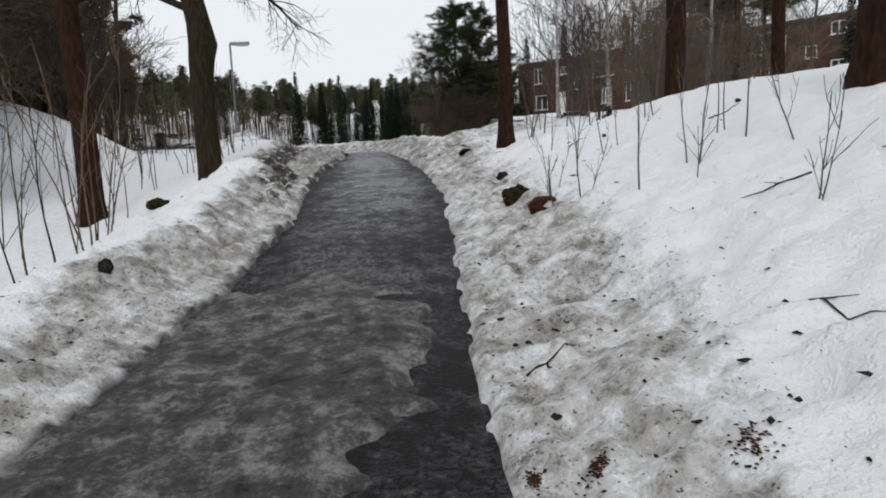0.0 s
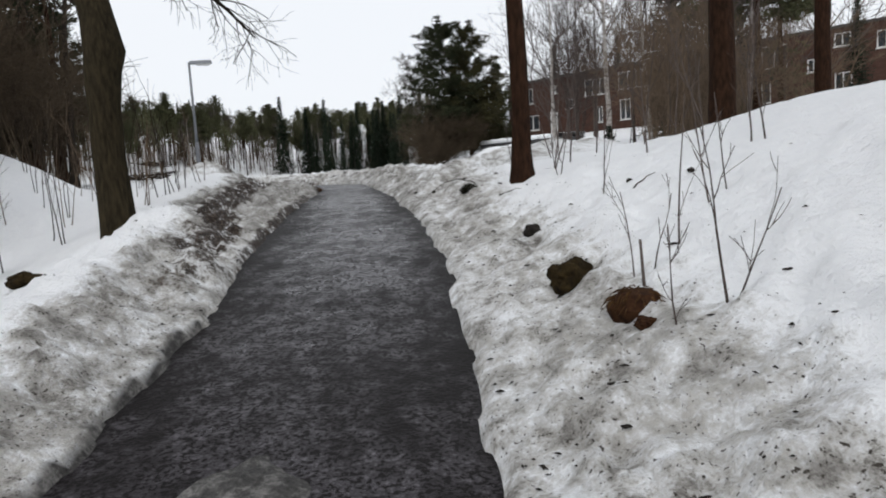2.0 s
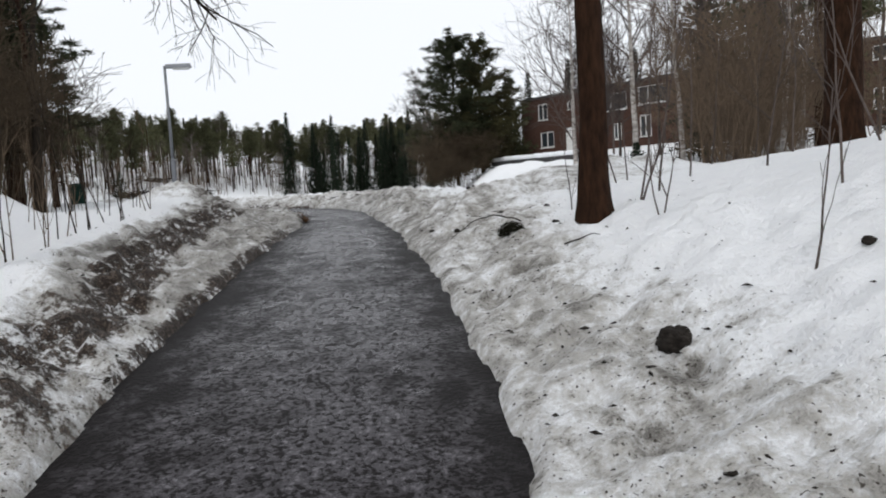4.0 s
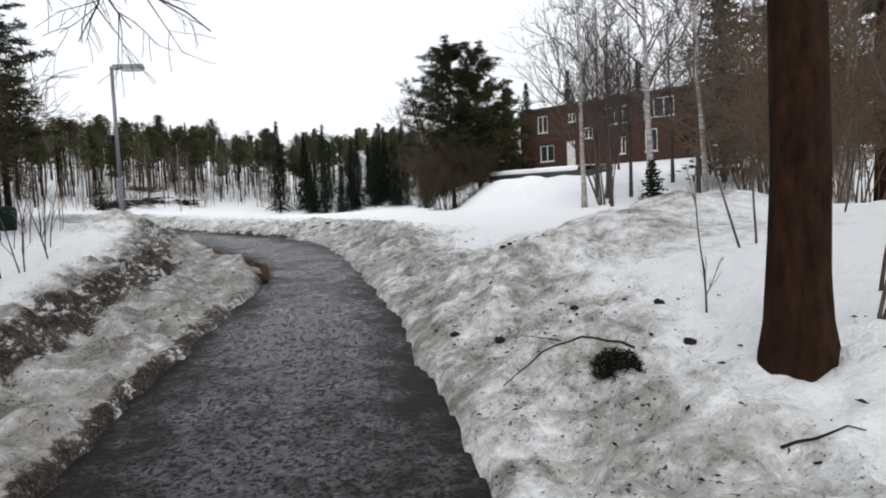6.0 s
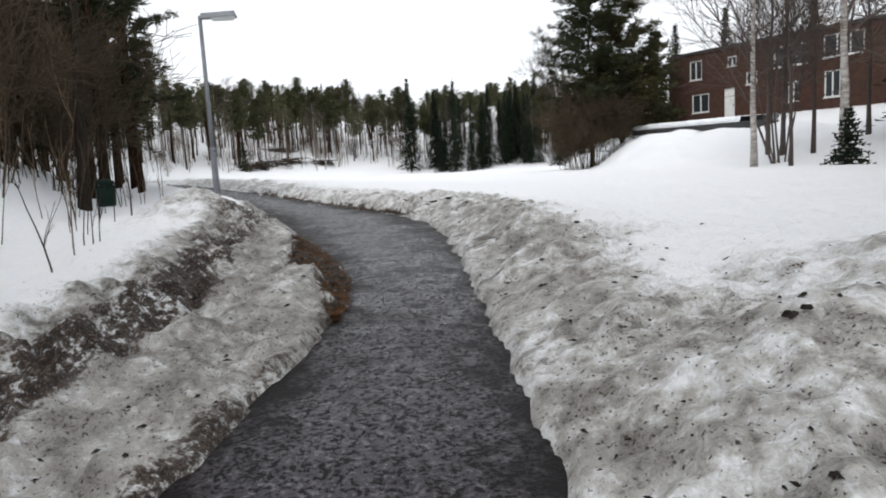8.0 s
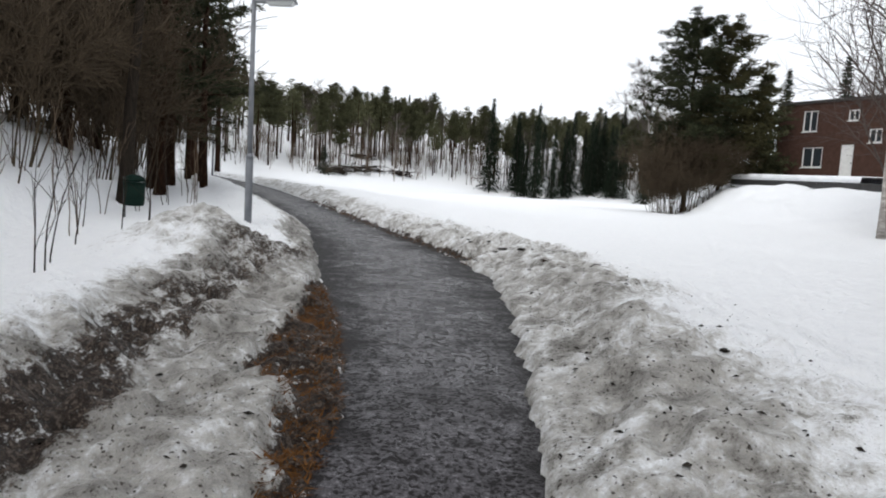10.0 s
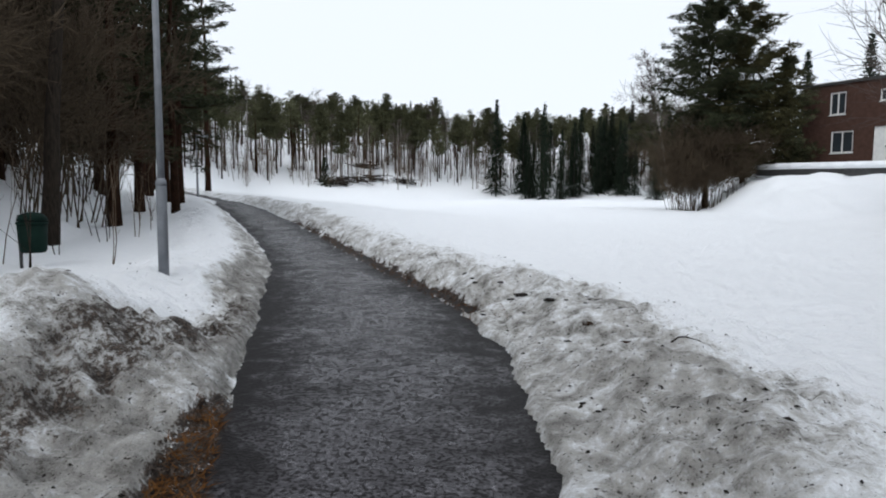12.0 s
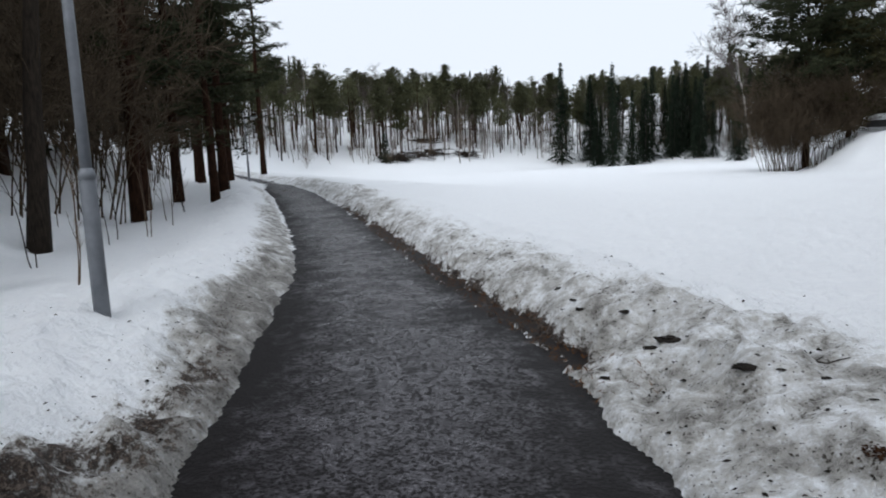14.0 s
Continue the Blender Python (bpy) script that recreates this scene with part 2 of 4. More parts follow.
RIGHT_Y = [-60, 0, 2.4, 6, 9.5, 12.3, 14.7, 17, 19, 21.3, 23.8, 25.9, 28.1, 37.6, 44, 50.5, 70, 120]
RIGHT_X = [-0.5, 0.25, 0.27, 0.28, 0.30, 0.09, -0.29, -0.76, -1.2, -1.68, -2.36, -3.42, -5.1, -12.0, -17.0, -22.9, -42, -93]


VERGE_Y, VERGE_W = [16.8, 17.3, 18.1, 18.5, 19.5, 21.8, 22.4], [-0.2, 0.08, 0.22, 0.5, 0.38, 0.1, -0.2]


def path_z(y):
    return np.interp(y, PATH_Y, PATH_Z)


def step(a, b, x):
    t = np.clip((x - a) / (b - a), 0, 1)
    return t * t * (3 - 2 * t)


def lattice(seed):
    r = np.random.RandomState(seed)
    return r.rand(256, 256)


GRIDS = [lattice(40 + k) for k in range(4)]


def value_noise(x, y, scale, k=0):
    """Smooth noise from -1 to 1 with cells of that many metres."""
    g = GRIDS[k % 4]
    u, v = x / scale + 31.7 * k, y / scale + 17.3 * k
    i, j = np.floor(u).astype(int), np.floor(v).astype(int)
    a, b = u - i, v - j
    a, b = a * a * (3 - 2 * a), b * b * (3 - 2 * b)
    p = g[i % 256, j % 256] * (1 - a) + g[(i + 1) % 256, j % 256] * a
    q = g[i % 256, (j + 1) % 256] * (1 - a) + g[(i + 1) % 256, (j + 1) % 256] * a
    return (p * (1 - b) + q * b) * 2 - 1


def sides(x, y):
    """Distance outside the left and the right edge of the path; negative inside."""
    lean = np.where(y > 19, 0.84, 1.0 - 0.16 * step(16.5, 19, y))
    wob = 0.05 * value_noise(x, y, 0.45, 1) + 0.03 * value_noise(x, y, 0.17, 2)
    dl = (np.interp(y, LEFT_Y, LEFT_X) - x) * lean + wob
    dr = (x - np.interp(y, RIGHT_Y, RIGHT_X)) * lean + wob
    return dl, dr


def bump_at(x, y, cx, cy, rx, ry, h):
    return h * np.exp(-((x - cx) / rx) ** 2 - ((y - cy) / ry) ** 2)


def land(x, y):
    """Height of the snow, and how dirty, soiled and slushy it is."""
    x, y = np.asarray(x, float), np.asarray(y, float)
    pz = path_z(y)
    dl, dr = sides(x, y)
    near = 1 - step(60, 90, y)
    lump = 0.6 * value_noise(x, y, 0.55, 0) + 0.4 * value_noise(x, y, 0.23, 3)
    small = 0.6 * value_noise(x, y, 0.13, 2) + 0.4 * value_noise(x, y, 0.075, 1)
    # right: bank, then the wooded hill (early) or the open field (late)
    bank_r = 0.07 * step(0, 0.07, dr) + 0.23 * step(0.0, 0.85, dr)
    slope = np.interp(y, [-10, 6, 9.5, 11.4, 13, 15, 17, 20], [0.44, 0.43, 0.40, 0.28, 0.17, 0.11, 0.05, 0.0])
    hill = bank_r + slope * np.clip(dr - 0.75, 0, None)
    top = 2.28 + 0.042 * (y - 5) + 0.05 * np.clip(x - 4, 0, 12) - pz
    hill = np.where(hill > top - 0.4, top - 0.4 * np.exp(-np.clip(hill - top + 0.4, 0, 50) / 0.4), hill)
    hill = np.where(y < 25, hill, bank_r)
    crest = 0.07 * step(0, 0.06, dr) + 0.28 * step(0.05, 0.95, dr) - 0.24 * step(1.2, 2.5, dr)
    crest = crest * (1 - 0.6 * step(40, 60, y))
    late = step(17.5, 22, y)
    field = 1.86 + 0.035 * value_noise(x, y, 9, 0)
    flat = step(2.0, 14, dr) * late
    right = (pz + hill * (1 - late) + crest * late) * (1 - flat) + (field + 0.1) * flat
    # left: bank with a dirty shelf, hollow behind it (early), rise to the grove (late)
    shelf = np.interp(y, [8, 11, 14, 17, 20, 22.5, 24], [0, 0.15, 0.7, 1.0, 0.9, 0.2, 0])
    bl = dl - shelf
    tall = np.interp(y, [-5, 6, 12, 18, 21, 24.5, 28, 45, 70], [0.34, 0.36, 0.42, 0.40, 0.34, 0.42, 0.36, 0.3, 0.1])
    bank_l = (0.07 * step(0, 0.06, dl) + 0.05 * step(0, 0.3, dl)) + (tall - 0.1) * step(0.05, 0.95, bl)
    hollow = np.interp(y, [-5, 8, 14, 19, 24], [0.42, 0.45, 0.36, 0.15, 0.0])
    bank_l -= np.clip(hollow * (bl - 1.05), 0, 1.1) + 0.14 * step(1.3, 2.2, bl) * step(16, 20, y)
    rise = 0.8 * np.clip(dl - 4.3, 0, None) * step(17, 25, y)
    far_rise = 0.05 * np.clip(dl - 9, 0, 40) * (1 - step(18, 27, y))
    bank_l += 3.9 * (1 - np.exp(-rise / 3.9)) + far_rise
    left = pz + bank_l
    z = np.where(dr > 0, right, np.where(dl > 0, left, pz - 0.06))
    # far: bank below the house, forest slope
    u = 0.72 * x + 0.69 * y
    z = z + step(38, 49, u) * 2.2 * step(3.2, 7.5, x) * step(26, 36, y) + step(54, 59, u) * 1.3 * step(3.2, 7.5, x)
    z = z + (0.26 * value_noise(x, y, 2.3, 1) + 0.2 * value_noise(x, y, 1.0, 2)) * step(38, 44, u) * (1 - step(52, 56, u)) * step(3.2, 6.5, x) * step(40, 50, y)
    bearing = np.degrees(np.arctan2(x, y - 8))
    rho = np.hypot(x, y - 8)
    r0 = np.interp(bearing, [-70, -45, -38, -30, -22, -11, 0, 12, 30], [30, 55, 66, 92, 100, 128, 118, 160, 300])
    z = z + 0.17 * np.clip(rho - r0, 0, 130) * step(20, 45, y)
    # mounds
    z = z + bump_at(x, y, -6.3, 22.3, 1.3, 0.75, 0.31) + bump_at(x, y, -6.0, 21.5, 1.2, 0.8, 0.15) + bump_at(x, y, -5.3, 21.95, 0.8, 0.65, 0.17)
    ridge = bump_at(x, y, 0.9, 15.4, 0.6, 0.5, 0.16) + bump_at(x, y, 2.0, 16.3, 0.8, 0.65, 0.30) + bump_at(x, y, 3.1, 17.4, 0.8, 0.75, 0.36) + bump_at(x, y, 4.3, 18.6, 0.9, 0.9, 0.36)
    z = z + ridge
    z = z + bump_at(x, y, 0.3, 14.2, 0.35, 0.35, 0.10) + bump_at(x, y, -0.3, 20.2, 0.8, 0.5, 0.08)
    out = np.maximum(dl, dr)
    amount = step(0.0, 0.35, out) * (1 - 0.72 * step(1.5, 2.8, out)) * near
    z = z + amount * (0.105 * lump + 0.03 * (1 - 2 * np.abs(value_noise(x, y, 0.31, 2))) + 0.07 * small) + (1 - near) * 0.3 * value_noise(x, y, 14, 2) + step(1.8, 4, out) * 0.05 * value_noise(x, y, 2.4, 1) * near
    z = z - 0.10 * np.clip(value_noise(x, y, 0.42, 3) * 0.7 + value_noise(x, y, 0.9, 0) * 0.5 - 0.38, 0, 0.5) * step(1.0, 1.8, dr) * (1 - step(16, 20, y))
    # trodden slush over the asphalt at the foot of the path
    edge = np.interp(y, [0, 2.4, 3.3, 4.2, 5.0, 5.6, 6.2], [0.05, 0.14, -0.05, -0.1, 0.05, 0.2, 0.5])
    mid = np.interp(y, RIGHT_Y, RIGHT_X) - x
    sl = step(-0.1, 1.1, mid - edge + 0.3 * lump) * (1 - step(-0.25, 0.35, y + 0.3 * lump - 5.2 - 0.85 * np.exp(-((mid - 0.95) / 0.5) ** 2))) * (dl < 0.1) * (dr < 0)
    z = np.where((dr <= 0) & (dl <= 0), z + 0.105 * step(0.0, 0.75, sl) + (sl > 0) * (0.016 * lump + 0.024 * small), z)
    slush = (dl < 0.05) * (dr < -0.03) * (y < 8) * 1.0
    patch = value_noise(x, y, 1.7, 3)
    dirt_r = step(-0.2, 0.0, dr) * (1 - step(0.75, 1.8 - 0.35 * (y < 9), dr + 0.4 * patch)) * np.interp(y, [0, 8, 14, 17, 22, 30], [0.86, 0.86, 0.96, 1.0, 1.0, 0.75])
    dirt_r = np.maximum(dirt_r, 2.6 * np.minimum(ridge, 0.36))
    dirt_l = step(-0.2, 0.0, dl) * (1 - step(0.6, 1.05, bl + 0.2 * patch + 0.3 * step(22, 23.5, y))) * np.interp(y, [0, 8, 14, 20, 23.5, 26.5, 29, 40], [0.82, 0.98, 1.08, 1.1, 1.2, 1.25, 1.1, 0.8])
    dirt_l = np.maximum(dirt_l, bump_at(x, y, -5.6, 21.9, 1.3, 0.9, 0.85) * (dl > 0))
    dirt_r = np.maximum(dirt_r, bump_at(x, y, 1.9, 16.0, 2.2, 1.5, 0.85) * (dr > 0))
    dirt = np.clip(np.maximum(dirt_r, dirt_l) + 0.035 * near * step(0, 1, np.maximum(dl, dr)), 0, 1.3)
    soil = step(-0.12, 0.25, bl + 0.2 * lump) * (1 - step(0.45, 0.85, bl + 0.2 * lump + 0.3 * step(22, 23.5, y))) * np.interp(y, [7, 9, 11, 18, 21.5, 22.4, 24.2, 26.0, 27.2], [0, 0.8, 1.05, 1.05, 0.8, 0.98, 0.98, 0.7, 0]) * (dl > 0)
    rim = step(-0.1, 0.0, dl) * (1 - step(0.03, 0.22, dl + 0.08 * lump)) * np.interp(y, [8.5, 10.5, 14.5, 17.5], [0, 1.15, 1.0, 0.6]) * (y < 17.5)
    soil = np.maximum(soil, rim)
    verge = step(-0.15, 0.0, dl) * (1 - step(0.0, 0.12, dl - np.interp(y, VERGE_Y, VERGE_W) + 0.1 * lump))
    verge_r = step(-0.1, 0.0, dr) * (1 - step(0.2, 0.4, dr + 0.1 * lump)) * step(24.5, 26.5, y) * (1 - step(36, 42, y))
    soil = np.clip(np.maximum(soil, 1.2 * np.maximum(verge, verge_r)), 0, 1.2)
    z = z - (0.1 * step(0.3, 1.0, verge) + 0.17 * step(0.2, 0.9, verge_r)) * step(0, 0.06, out) + 0.03 * np.maximum(verge, verge_r)
    z = z + 0.06 * np.clip(soil, 0, 1) * (small + 0.4 * lump) * (out > 0.05)
    return z, dirt, soil, slush


def ground_z(x, y):
    return float(land(np.array([x]), np.array([y]))[0][0])


def axis(*runs):
    out = []
    for a, b, s in runs:
        out += list(np.arange(a, b, s))
    return np.array(out)


def build_ground():
    xs = axis((-900, -200, 70), (-200, -60, 7), (-60, -22, 1.2), (-22, -9, 0.22), (-9, 3.6, 0.047), (3.6, 9, 0.13), (9, 30, 0.4), (30, 200, 8), (200, 960, 80))
    ys = axis((-120, -12, 9), (-12, 0, 0.8), (0, 27, 0.05), (27, 50, 0.17), (50, 80, 0.5), (80, 260, 5), (260, 1300, 80))
    X, Y = np.meshgrid(xs, ys)
    z, dirt, soil, slush = land(X.ravel(), Y.ravel())
    nx, ny = len(xs), len(ys)
    co = np.stack([X.ravel(), Y.ravel(), z], 1).astype(np.float32)
    k = (np.arange(ny - 1)[:, None] * nx + np.arange(nx - 1)[None, :]).ravel()
    quads = np.stack([k, k + 1, k + nx + 1, k + nx], 1).astype(np.int32)
    me = bpy.data.meshes.new("ground")
    me.vertices.add(len(co))
    me.vertices.foreach_set("co", co.ravel())
    me.loops.add(quads.size)
    me.loops.foreach_set("vertex_index", quads.ravel())
    me.polygons.add(len(quads))
    me.polygons.foreach_set("loop_start", np.arange(0, quads.size, 4, dtype=np.int32))
    me.update(calc_edges=True)
    for name, val in (("dirt", dirt), ("soil", soil), ("slush", slush)):
        a = me.attributes.new(name, "FLOAT", "POINT")
        a.data.foreach_set("value", val.astype(np.float32))
    me.materials.append(SNOW)
    me.shade_smooth()
    return tagged(new("ground", me), "old snow with grey gritty ploughed banks", "snow", kind="structure")


def build_path():
    ys = np.concatenate([np.arange(-8, 30, 0.15), np.arange(30, 75, 0.5)])
    co, worn = [], []
    cols = 15
    for y in ys:
        a, b = np.interp(y, LEFT_Y, LEFT_X) - 0.55, np.interp(y, RIGHT_Y, RIGHT_X) + 0.35
        for c in range(cols):
            s = c / (cols - 1)
            x = a + (b - a) * s
            co.append((x, y, float(path_z(y)) - 0.02 * (2 * s - 1) ** 2))
            worn.append(max(-1.0, 1 - ((s - 0.55) / 0.30) ** 2) * np.interp(y, [3, 6.5, 9.5, 40], [0.0, 0.3, 1, 1]))
    f = [(r * cols + c, r * cols + c + 1, (r + 1) * cols + c + 1, (r + 1) * cols + c) for r in range(len(ys) - 1) for c in range(cols - 1)]
    me = bpy.data.meshes.new("road")
    me.from_pydata(co, [], f)
    a = me.attributes.new("worn", "FLOAT", "POINT")
    a.data.foreach_set("value", np.array(worn, np.float32))
    me.materials.append(ASPHALT)
    me.shade_smooth()
    return tagged(new("path", me), "narrow dark asphalt footpath speckled with ice", "footpath", kind="structure")


build_ground()
build_path()


# ---------------------------------------------------------------- trees
def rnd(a, b):
    return random.uniform(a, b)


def tuft(b, p, r, n, flat=0.6):
    """A spray of needles: slim triangles round p."""
    for _ in range(n):
        d = Vector((rnd(-1, 1), rnd(-1, 1), rnd(-0.5, 0.9) * flat))
        if d.length < 0.1:
            continue
        d.normalize()
        s = d.cross(Vector((rnd(-1, 1), rnd(-1, 1), rnd(-1, 1))))
        s = s.normalized() * r * rnd(0.07, 0.16) if s.length > 0.01 else Vector((r * 0.2, 0, 0))
        q = p + d * r * rnd(0.0, 0.5)
        b.tri(q - s, q + s, q + d * r * rnd(0.6, 1.2))


def wobbly(p, d, length, n, wob, droop=0.0):
    pts = [p.copy()]
    d = d.normalized()
    for _ in range(n):
        d = (d + Vector((rnd(-wob, wob), rnd(-wob, wob), rnd(-wob, wob) + droop))).normalized()
        p = p + d * (length / n)
        pts.append(p.copy())
    return pts


def pine(name, h, r, crown_from, spread, tufts, size, label, lower=0, limbs=0, full=0.8, pad=0.5, needles=None, inner=1):
    """A Scots pine: bare trunk below, flat needle pads on crooked limbs above."""
    top = thing(name, label, "tree")
    t, c = Build(), Build()
    pts = [Vector((rnd(-0.1, 0.1) * k / 6, rnd(-0.1, 0.1) * k / 6, h * k / 10)) for k in range(11)]
    pts[0] = Vector((0, 0, -0.6))
    t.tube(pts, [r * (1.25 if k == 0 else 1.0 - 0.86 * k / 10) for k in range(11)], 9)
    n = limbs or int(40 + 1.6 * h)
    for k in range(n):
        s = crown_from + (1 - crown_from) * (k + rnd(0, 1)) / n
        z = h * s * 0.985
        q = (s - crown_from) / (1 - crown_from)
        length = spread * (0.10 + 1.0 * (1 - q) ** full) * min(1.0, 0.55 + 3 * q) * rnd(0.6, 1.2)
        a = rnd(0, 6.283)
        d = Vector((math.cos(a), math.sin(a), rnd(-0.15, 0.35) + 0.5 * q))
        limb = wobbly(Vector((0, 0, z)), d, length, 5, 0.16, 0.03)
        t.tube(limb, [r * 0.26 * (1 - q * 0.6) * (1 - i / 5.6) for i in range(6)], 4, False)
        wide = spread * 0.2 * (1.1 - 0.8 * q)
        for i in range(inner, 6):
            for _ in range(tufts):
                p = limb[i] + Vector((rnd(-1, 1) * wide, rnd(-1, 1) * wide, rnd(-0.5, 1.0) * wide * pad))
                tuft(c, p, size * rnd(0.7, 1.3) * (1 - 0.45 * q), 11)
    for k in range(lower):
        z = h * rnd(0.18, crown_from)
        a = rnd(0, 6.283)
        limb = wobbly(Vector((0, 0, z)), Vector((math.cos(a), math.sin(a), rnd(-0.3, 0.1))), spread * rnd(0.4, 0.9), 4, 0.2, -0.06)
        t.tube(limb, [r * 0.12 * (1 - i / 4.6) for i in range(5)], 3, False)
        if rnd(0, 1) < 0.6:
            for i in range(2, 5):
                tuft(c, limb[i], size * 0.9, 10)
    part("trunk", t, BARK_PINE, top, smooth=True)
    part("crown", c, needles or NEEDLE_HAZED, top)
    return top


def spruce(name, h, spread, size, label, bare=0.06):
    """A spruce: whorls of drooping branches, widest low down."""
    top = thing(name, label, "tree")
    t, c = Build(), Build()
    r = h * 0.011
    t.tube([Vector((0, 0, -0.5)), Vector((0, 0, h * 0.5)), Vector((0, 0, h))], [r, r * 0.6, 0.01], 6)
    z = h * bare
    while z < h * 0.985:
        q = z / h
        length = spread * (1 - q) ** 0.95 * rnd(0.75, 1.15) + 0.12
        n = 6 if q < 0.8 else 4
        off = rnd(0, 6.28)
        for k in range(n):
            a = off + 6.283 * k / n + rnd(-0.25, 0.25)
            d = Vector((math.cos(a), math.sin(a), 0.12 + 0.5 * q))
            s = Vector((-math.sin(a), math.cos(a), 0))
            ln = length * rnd(0.7, 1.15)
            m = max(2, int(ln / size * 1.6))
            for i in range(m):
                w = (i + 0.6) / m
                p = Vector((0, 0, z)) + d * ln * w + Vector((0, 0, -0.38 * ln * w * w))
                wd = size * rnd(0.45, 0.9) * (1.15 - 0.7 * w)
                for sg in (-1, 1):
                    c.tri(p - d * size * 0.5, p + d * size * 0.35 + Vector((0, 0, rnd(-0.1, 0.06))), p + s * sg * wd + d * size * rnd(0.1, 0.6) + Vector((0, 0, -wd * rnd(0.2, 0.8))))
                if rnd(0, 1) < 0.6:
                    c.tri(p - s * 0.15, p + s * 0.15, p + Vector((rnd(-0.1, 0.1), rnd(-0.1, 0.1), -size * rnd(0.5, 1.1))))
        z += rnd(0.75, 1.05) * size * 0.75
    tuft(c, Vector((0, 0, h - 0.2)), size * 0.6, 8, 1.5)
    part("trunk", t, BARK_GREY, top)
    part("crown", c, NEEDLE_SPRUCE, top)
    return top


def branching(b, p, d, length, r, level, sides_, up, kids, twig):
    n = 4 if level > 1 else 3
    pts = wobbly(p, d, length, n, 0.13 if level > 2 else 0.2, up)
    b.tube(pts, [max(twig, r * (1 - 0.55 * i / n)) for i in range(n + 1)], max(3, sides_), False)
    if level <= 0:
        return
    for k in range(kids):
        s = rnd(0.35, 1.0)
        i = min(n - 1, int(s * n))
        q = pts[i].lerp(pts[i + 1], s * n - i)
        a = (pts[i + 1] - pts[i]).normalized()
        side = a.cross(Vector((rnd(-1, 1), rnd(-1, 1), rnd(-1, 1))))
        if side.length < 0.05:
            continue
        side.normalize()
        branching(b, q, a + side * rnd(0.5, 1.15), length * rnd(0.42, 0.68), r * rnd(0.4, 0.55), level - 1, sides_ - 2, up, kids, twig)


def bare_tree(name, h, r, label, bark, level=3, kids=6, lean=(0.0, 0.0), fork=0.35, twig=0.006, category="tree", limbs=12, up=0.05):
    """A leafless broadleaf: tapering stem, limbs and a net of twigs."""
    top = thing(name, label, category)
    t, c = Build(), Build()
    n = 9
    pts = [Vector((lean[0] * h * (k / n) + rnd(-0.06, 0.06) * h * 0.08, lean[1] * h * (k / n) + rnd(-0.06, 0.06) * h * 0.08, h * k / n)) for k in range(n + 1)]
    pts[0] = Vector((0, 0, -0.5))
    t.tube(pts, [r * (1.25 if k == 0 else 1 - 0.9 * k / n) + 0.004 for k in range(n + 1)], 8)
    for k in range(limbs):
        s = fork + (0.99 - fork) * (k + rnd(0, 1)) / limbs
        i = min(n - 1, int(s * n))
        q = pts[i].lerp(pts[i + 1], s * n - i)
        a = rnd(0, 6.283)
        d = Vector((math.cos(a), math.sin(a), rnd(0.5, 1.3)))
        branching(c, q, d, h * 0.34 * (1.25 - s) * rnd(0.7, 1.2), r * 0.45 * (1.15 - s), level - 1, 5, up, kids, twig)
    part("trunk", t, bark, top, smooth=True)
    part("crown", c, BARK_GREY if bark is BARK_BIRCH else bark, top, "bare twigs")
    return top


def shrub(name, h, stems, spread, label, bark, kids=3, level=2, r=0.012, twig=0.0028):
    top = thing(name, label, "shrub")
    for k in range(stems):
        c = Build()
        a = rnd(0, 6.283)
        p = Vector((math.cos(a) * rnd(0, spread), math.sin(a) * rnd(0, spread), -0.15))
        d = Vector((math.cos(a) * rnd(0.02, 0.32), math.sin(a) * rnd(0.02, 0.32), 1))
        branching(c, p, d, h * rnd(0.55, 1.0), r * rnd(0.7, 1.2), level, 5, 0.04, kids, twig)
        part("stem", c, bark, top)
    return top


def plant(ob, x, y, scale=1.0, turn=None, sink=0.0):
    ob.scale = (scale,) * 3
    ob.matrix_basis = pose(x, y, ground_z(x, y) - sink, 0, 0, rnd(0, 360) if turn is None else turn) @ Matrix.Diagonal((scale, scale, scale, 1))
    return ob


def again(ob, x, y, scale=1.0, sink=0.0, group=""):
    keep = ob.scale.copy()
    ob.scale = (scale,) * 3
    made = copy_thing(ob, pose(x, y, ground_z(x, y) - sink, 0, 0, rnd(0, 360)))
    ob.scale = keep
    return tagged(made, group=group)


random.seed(11)
FAR_SPRUCE = [spruce("spruce_tree", h, s, 0.5, "dark green spruce on a snowy forest slope", 0.03) for h, s in ((16.5, 3.0), (14.5, 2.6), (18.0, 3.3))]
FAR_PINE = [pine("pine_tree", h, 0.15, cf, 2.5, 4, 0.46, "tall pine with a dark crown on a snowy slope", 2, 58, 0.42, 0.8) for h, cf in ((15.4, 0.55), (13.8, 0.50), (16.6, 0.60), (14.8, 0.52))]
FAR_BIRCH = [bare_tree("birch_tree", h, 0.11, "bare pale birch among far conifers", BARK_BIRCH, 2, 6, twig=0.02, limbs=16) for h in (12.5, 14.0)]
FAR_BRUSH = [shrub("shrub", 4.0, 9, 1.0, "leafless brown undergrowth in the forest edge", BARK_BROWN, 5, 2, 0.03) for _ in range(2)]


def polar(b, r):
    return r * math.sin(radians(b)), 8 + r * math.cos(radians(b))


# the two spruces and the darker stand at the field's far edge
plant(FAR_SPRUCE[2], -25.5, 138.3, 0.98)
plant(FAR_SPRUCE[0], -16.4, 136.3, 1.0)
plant(FAR_SPRUCE[1], -20.4, 138.0, 1.02)
first_used = set()


def sow(kind, b, r, lo, hi, group):
    x, y = polar(b, r)
    s = rnd(lo, hi)
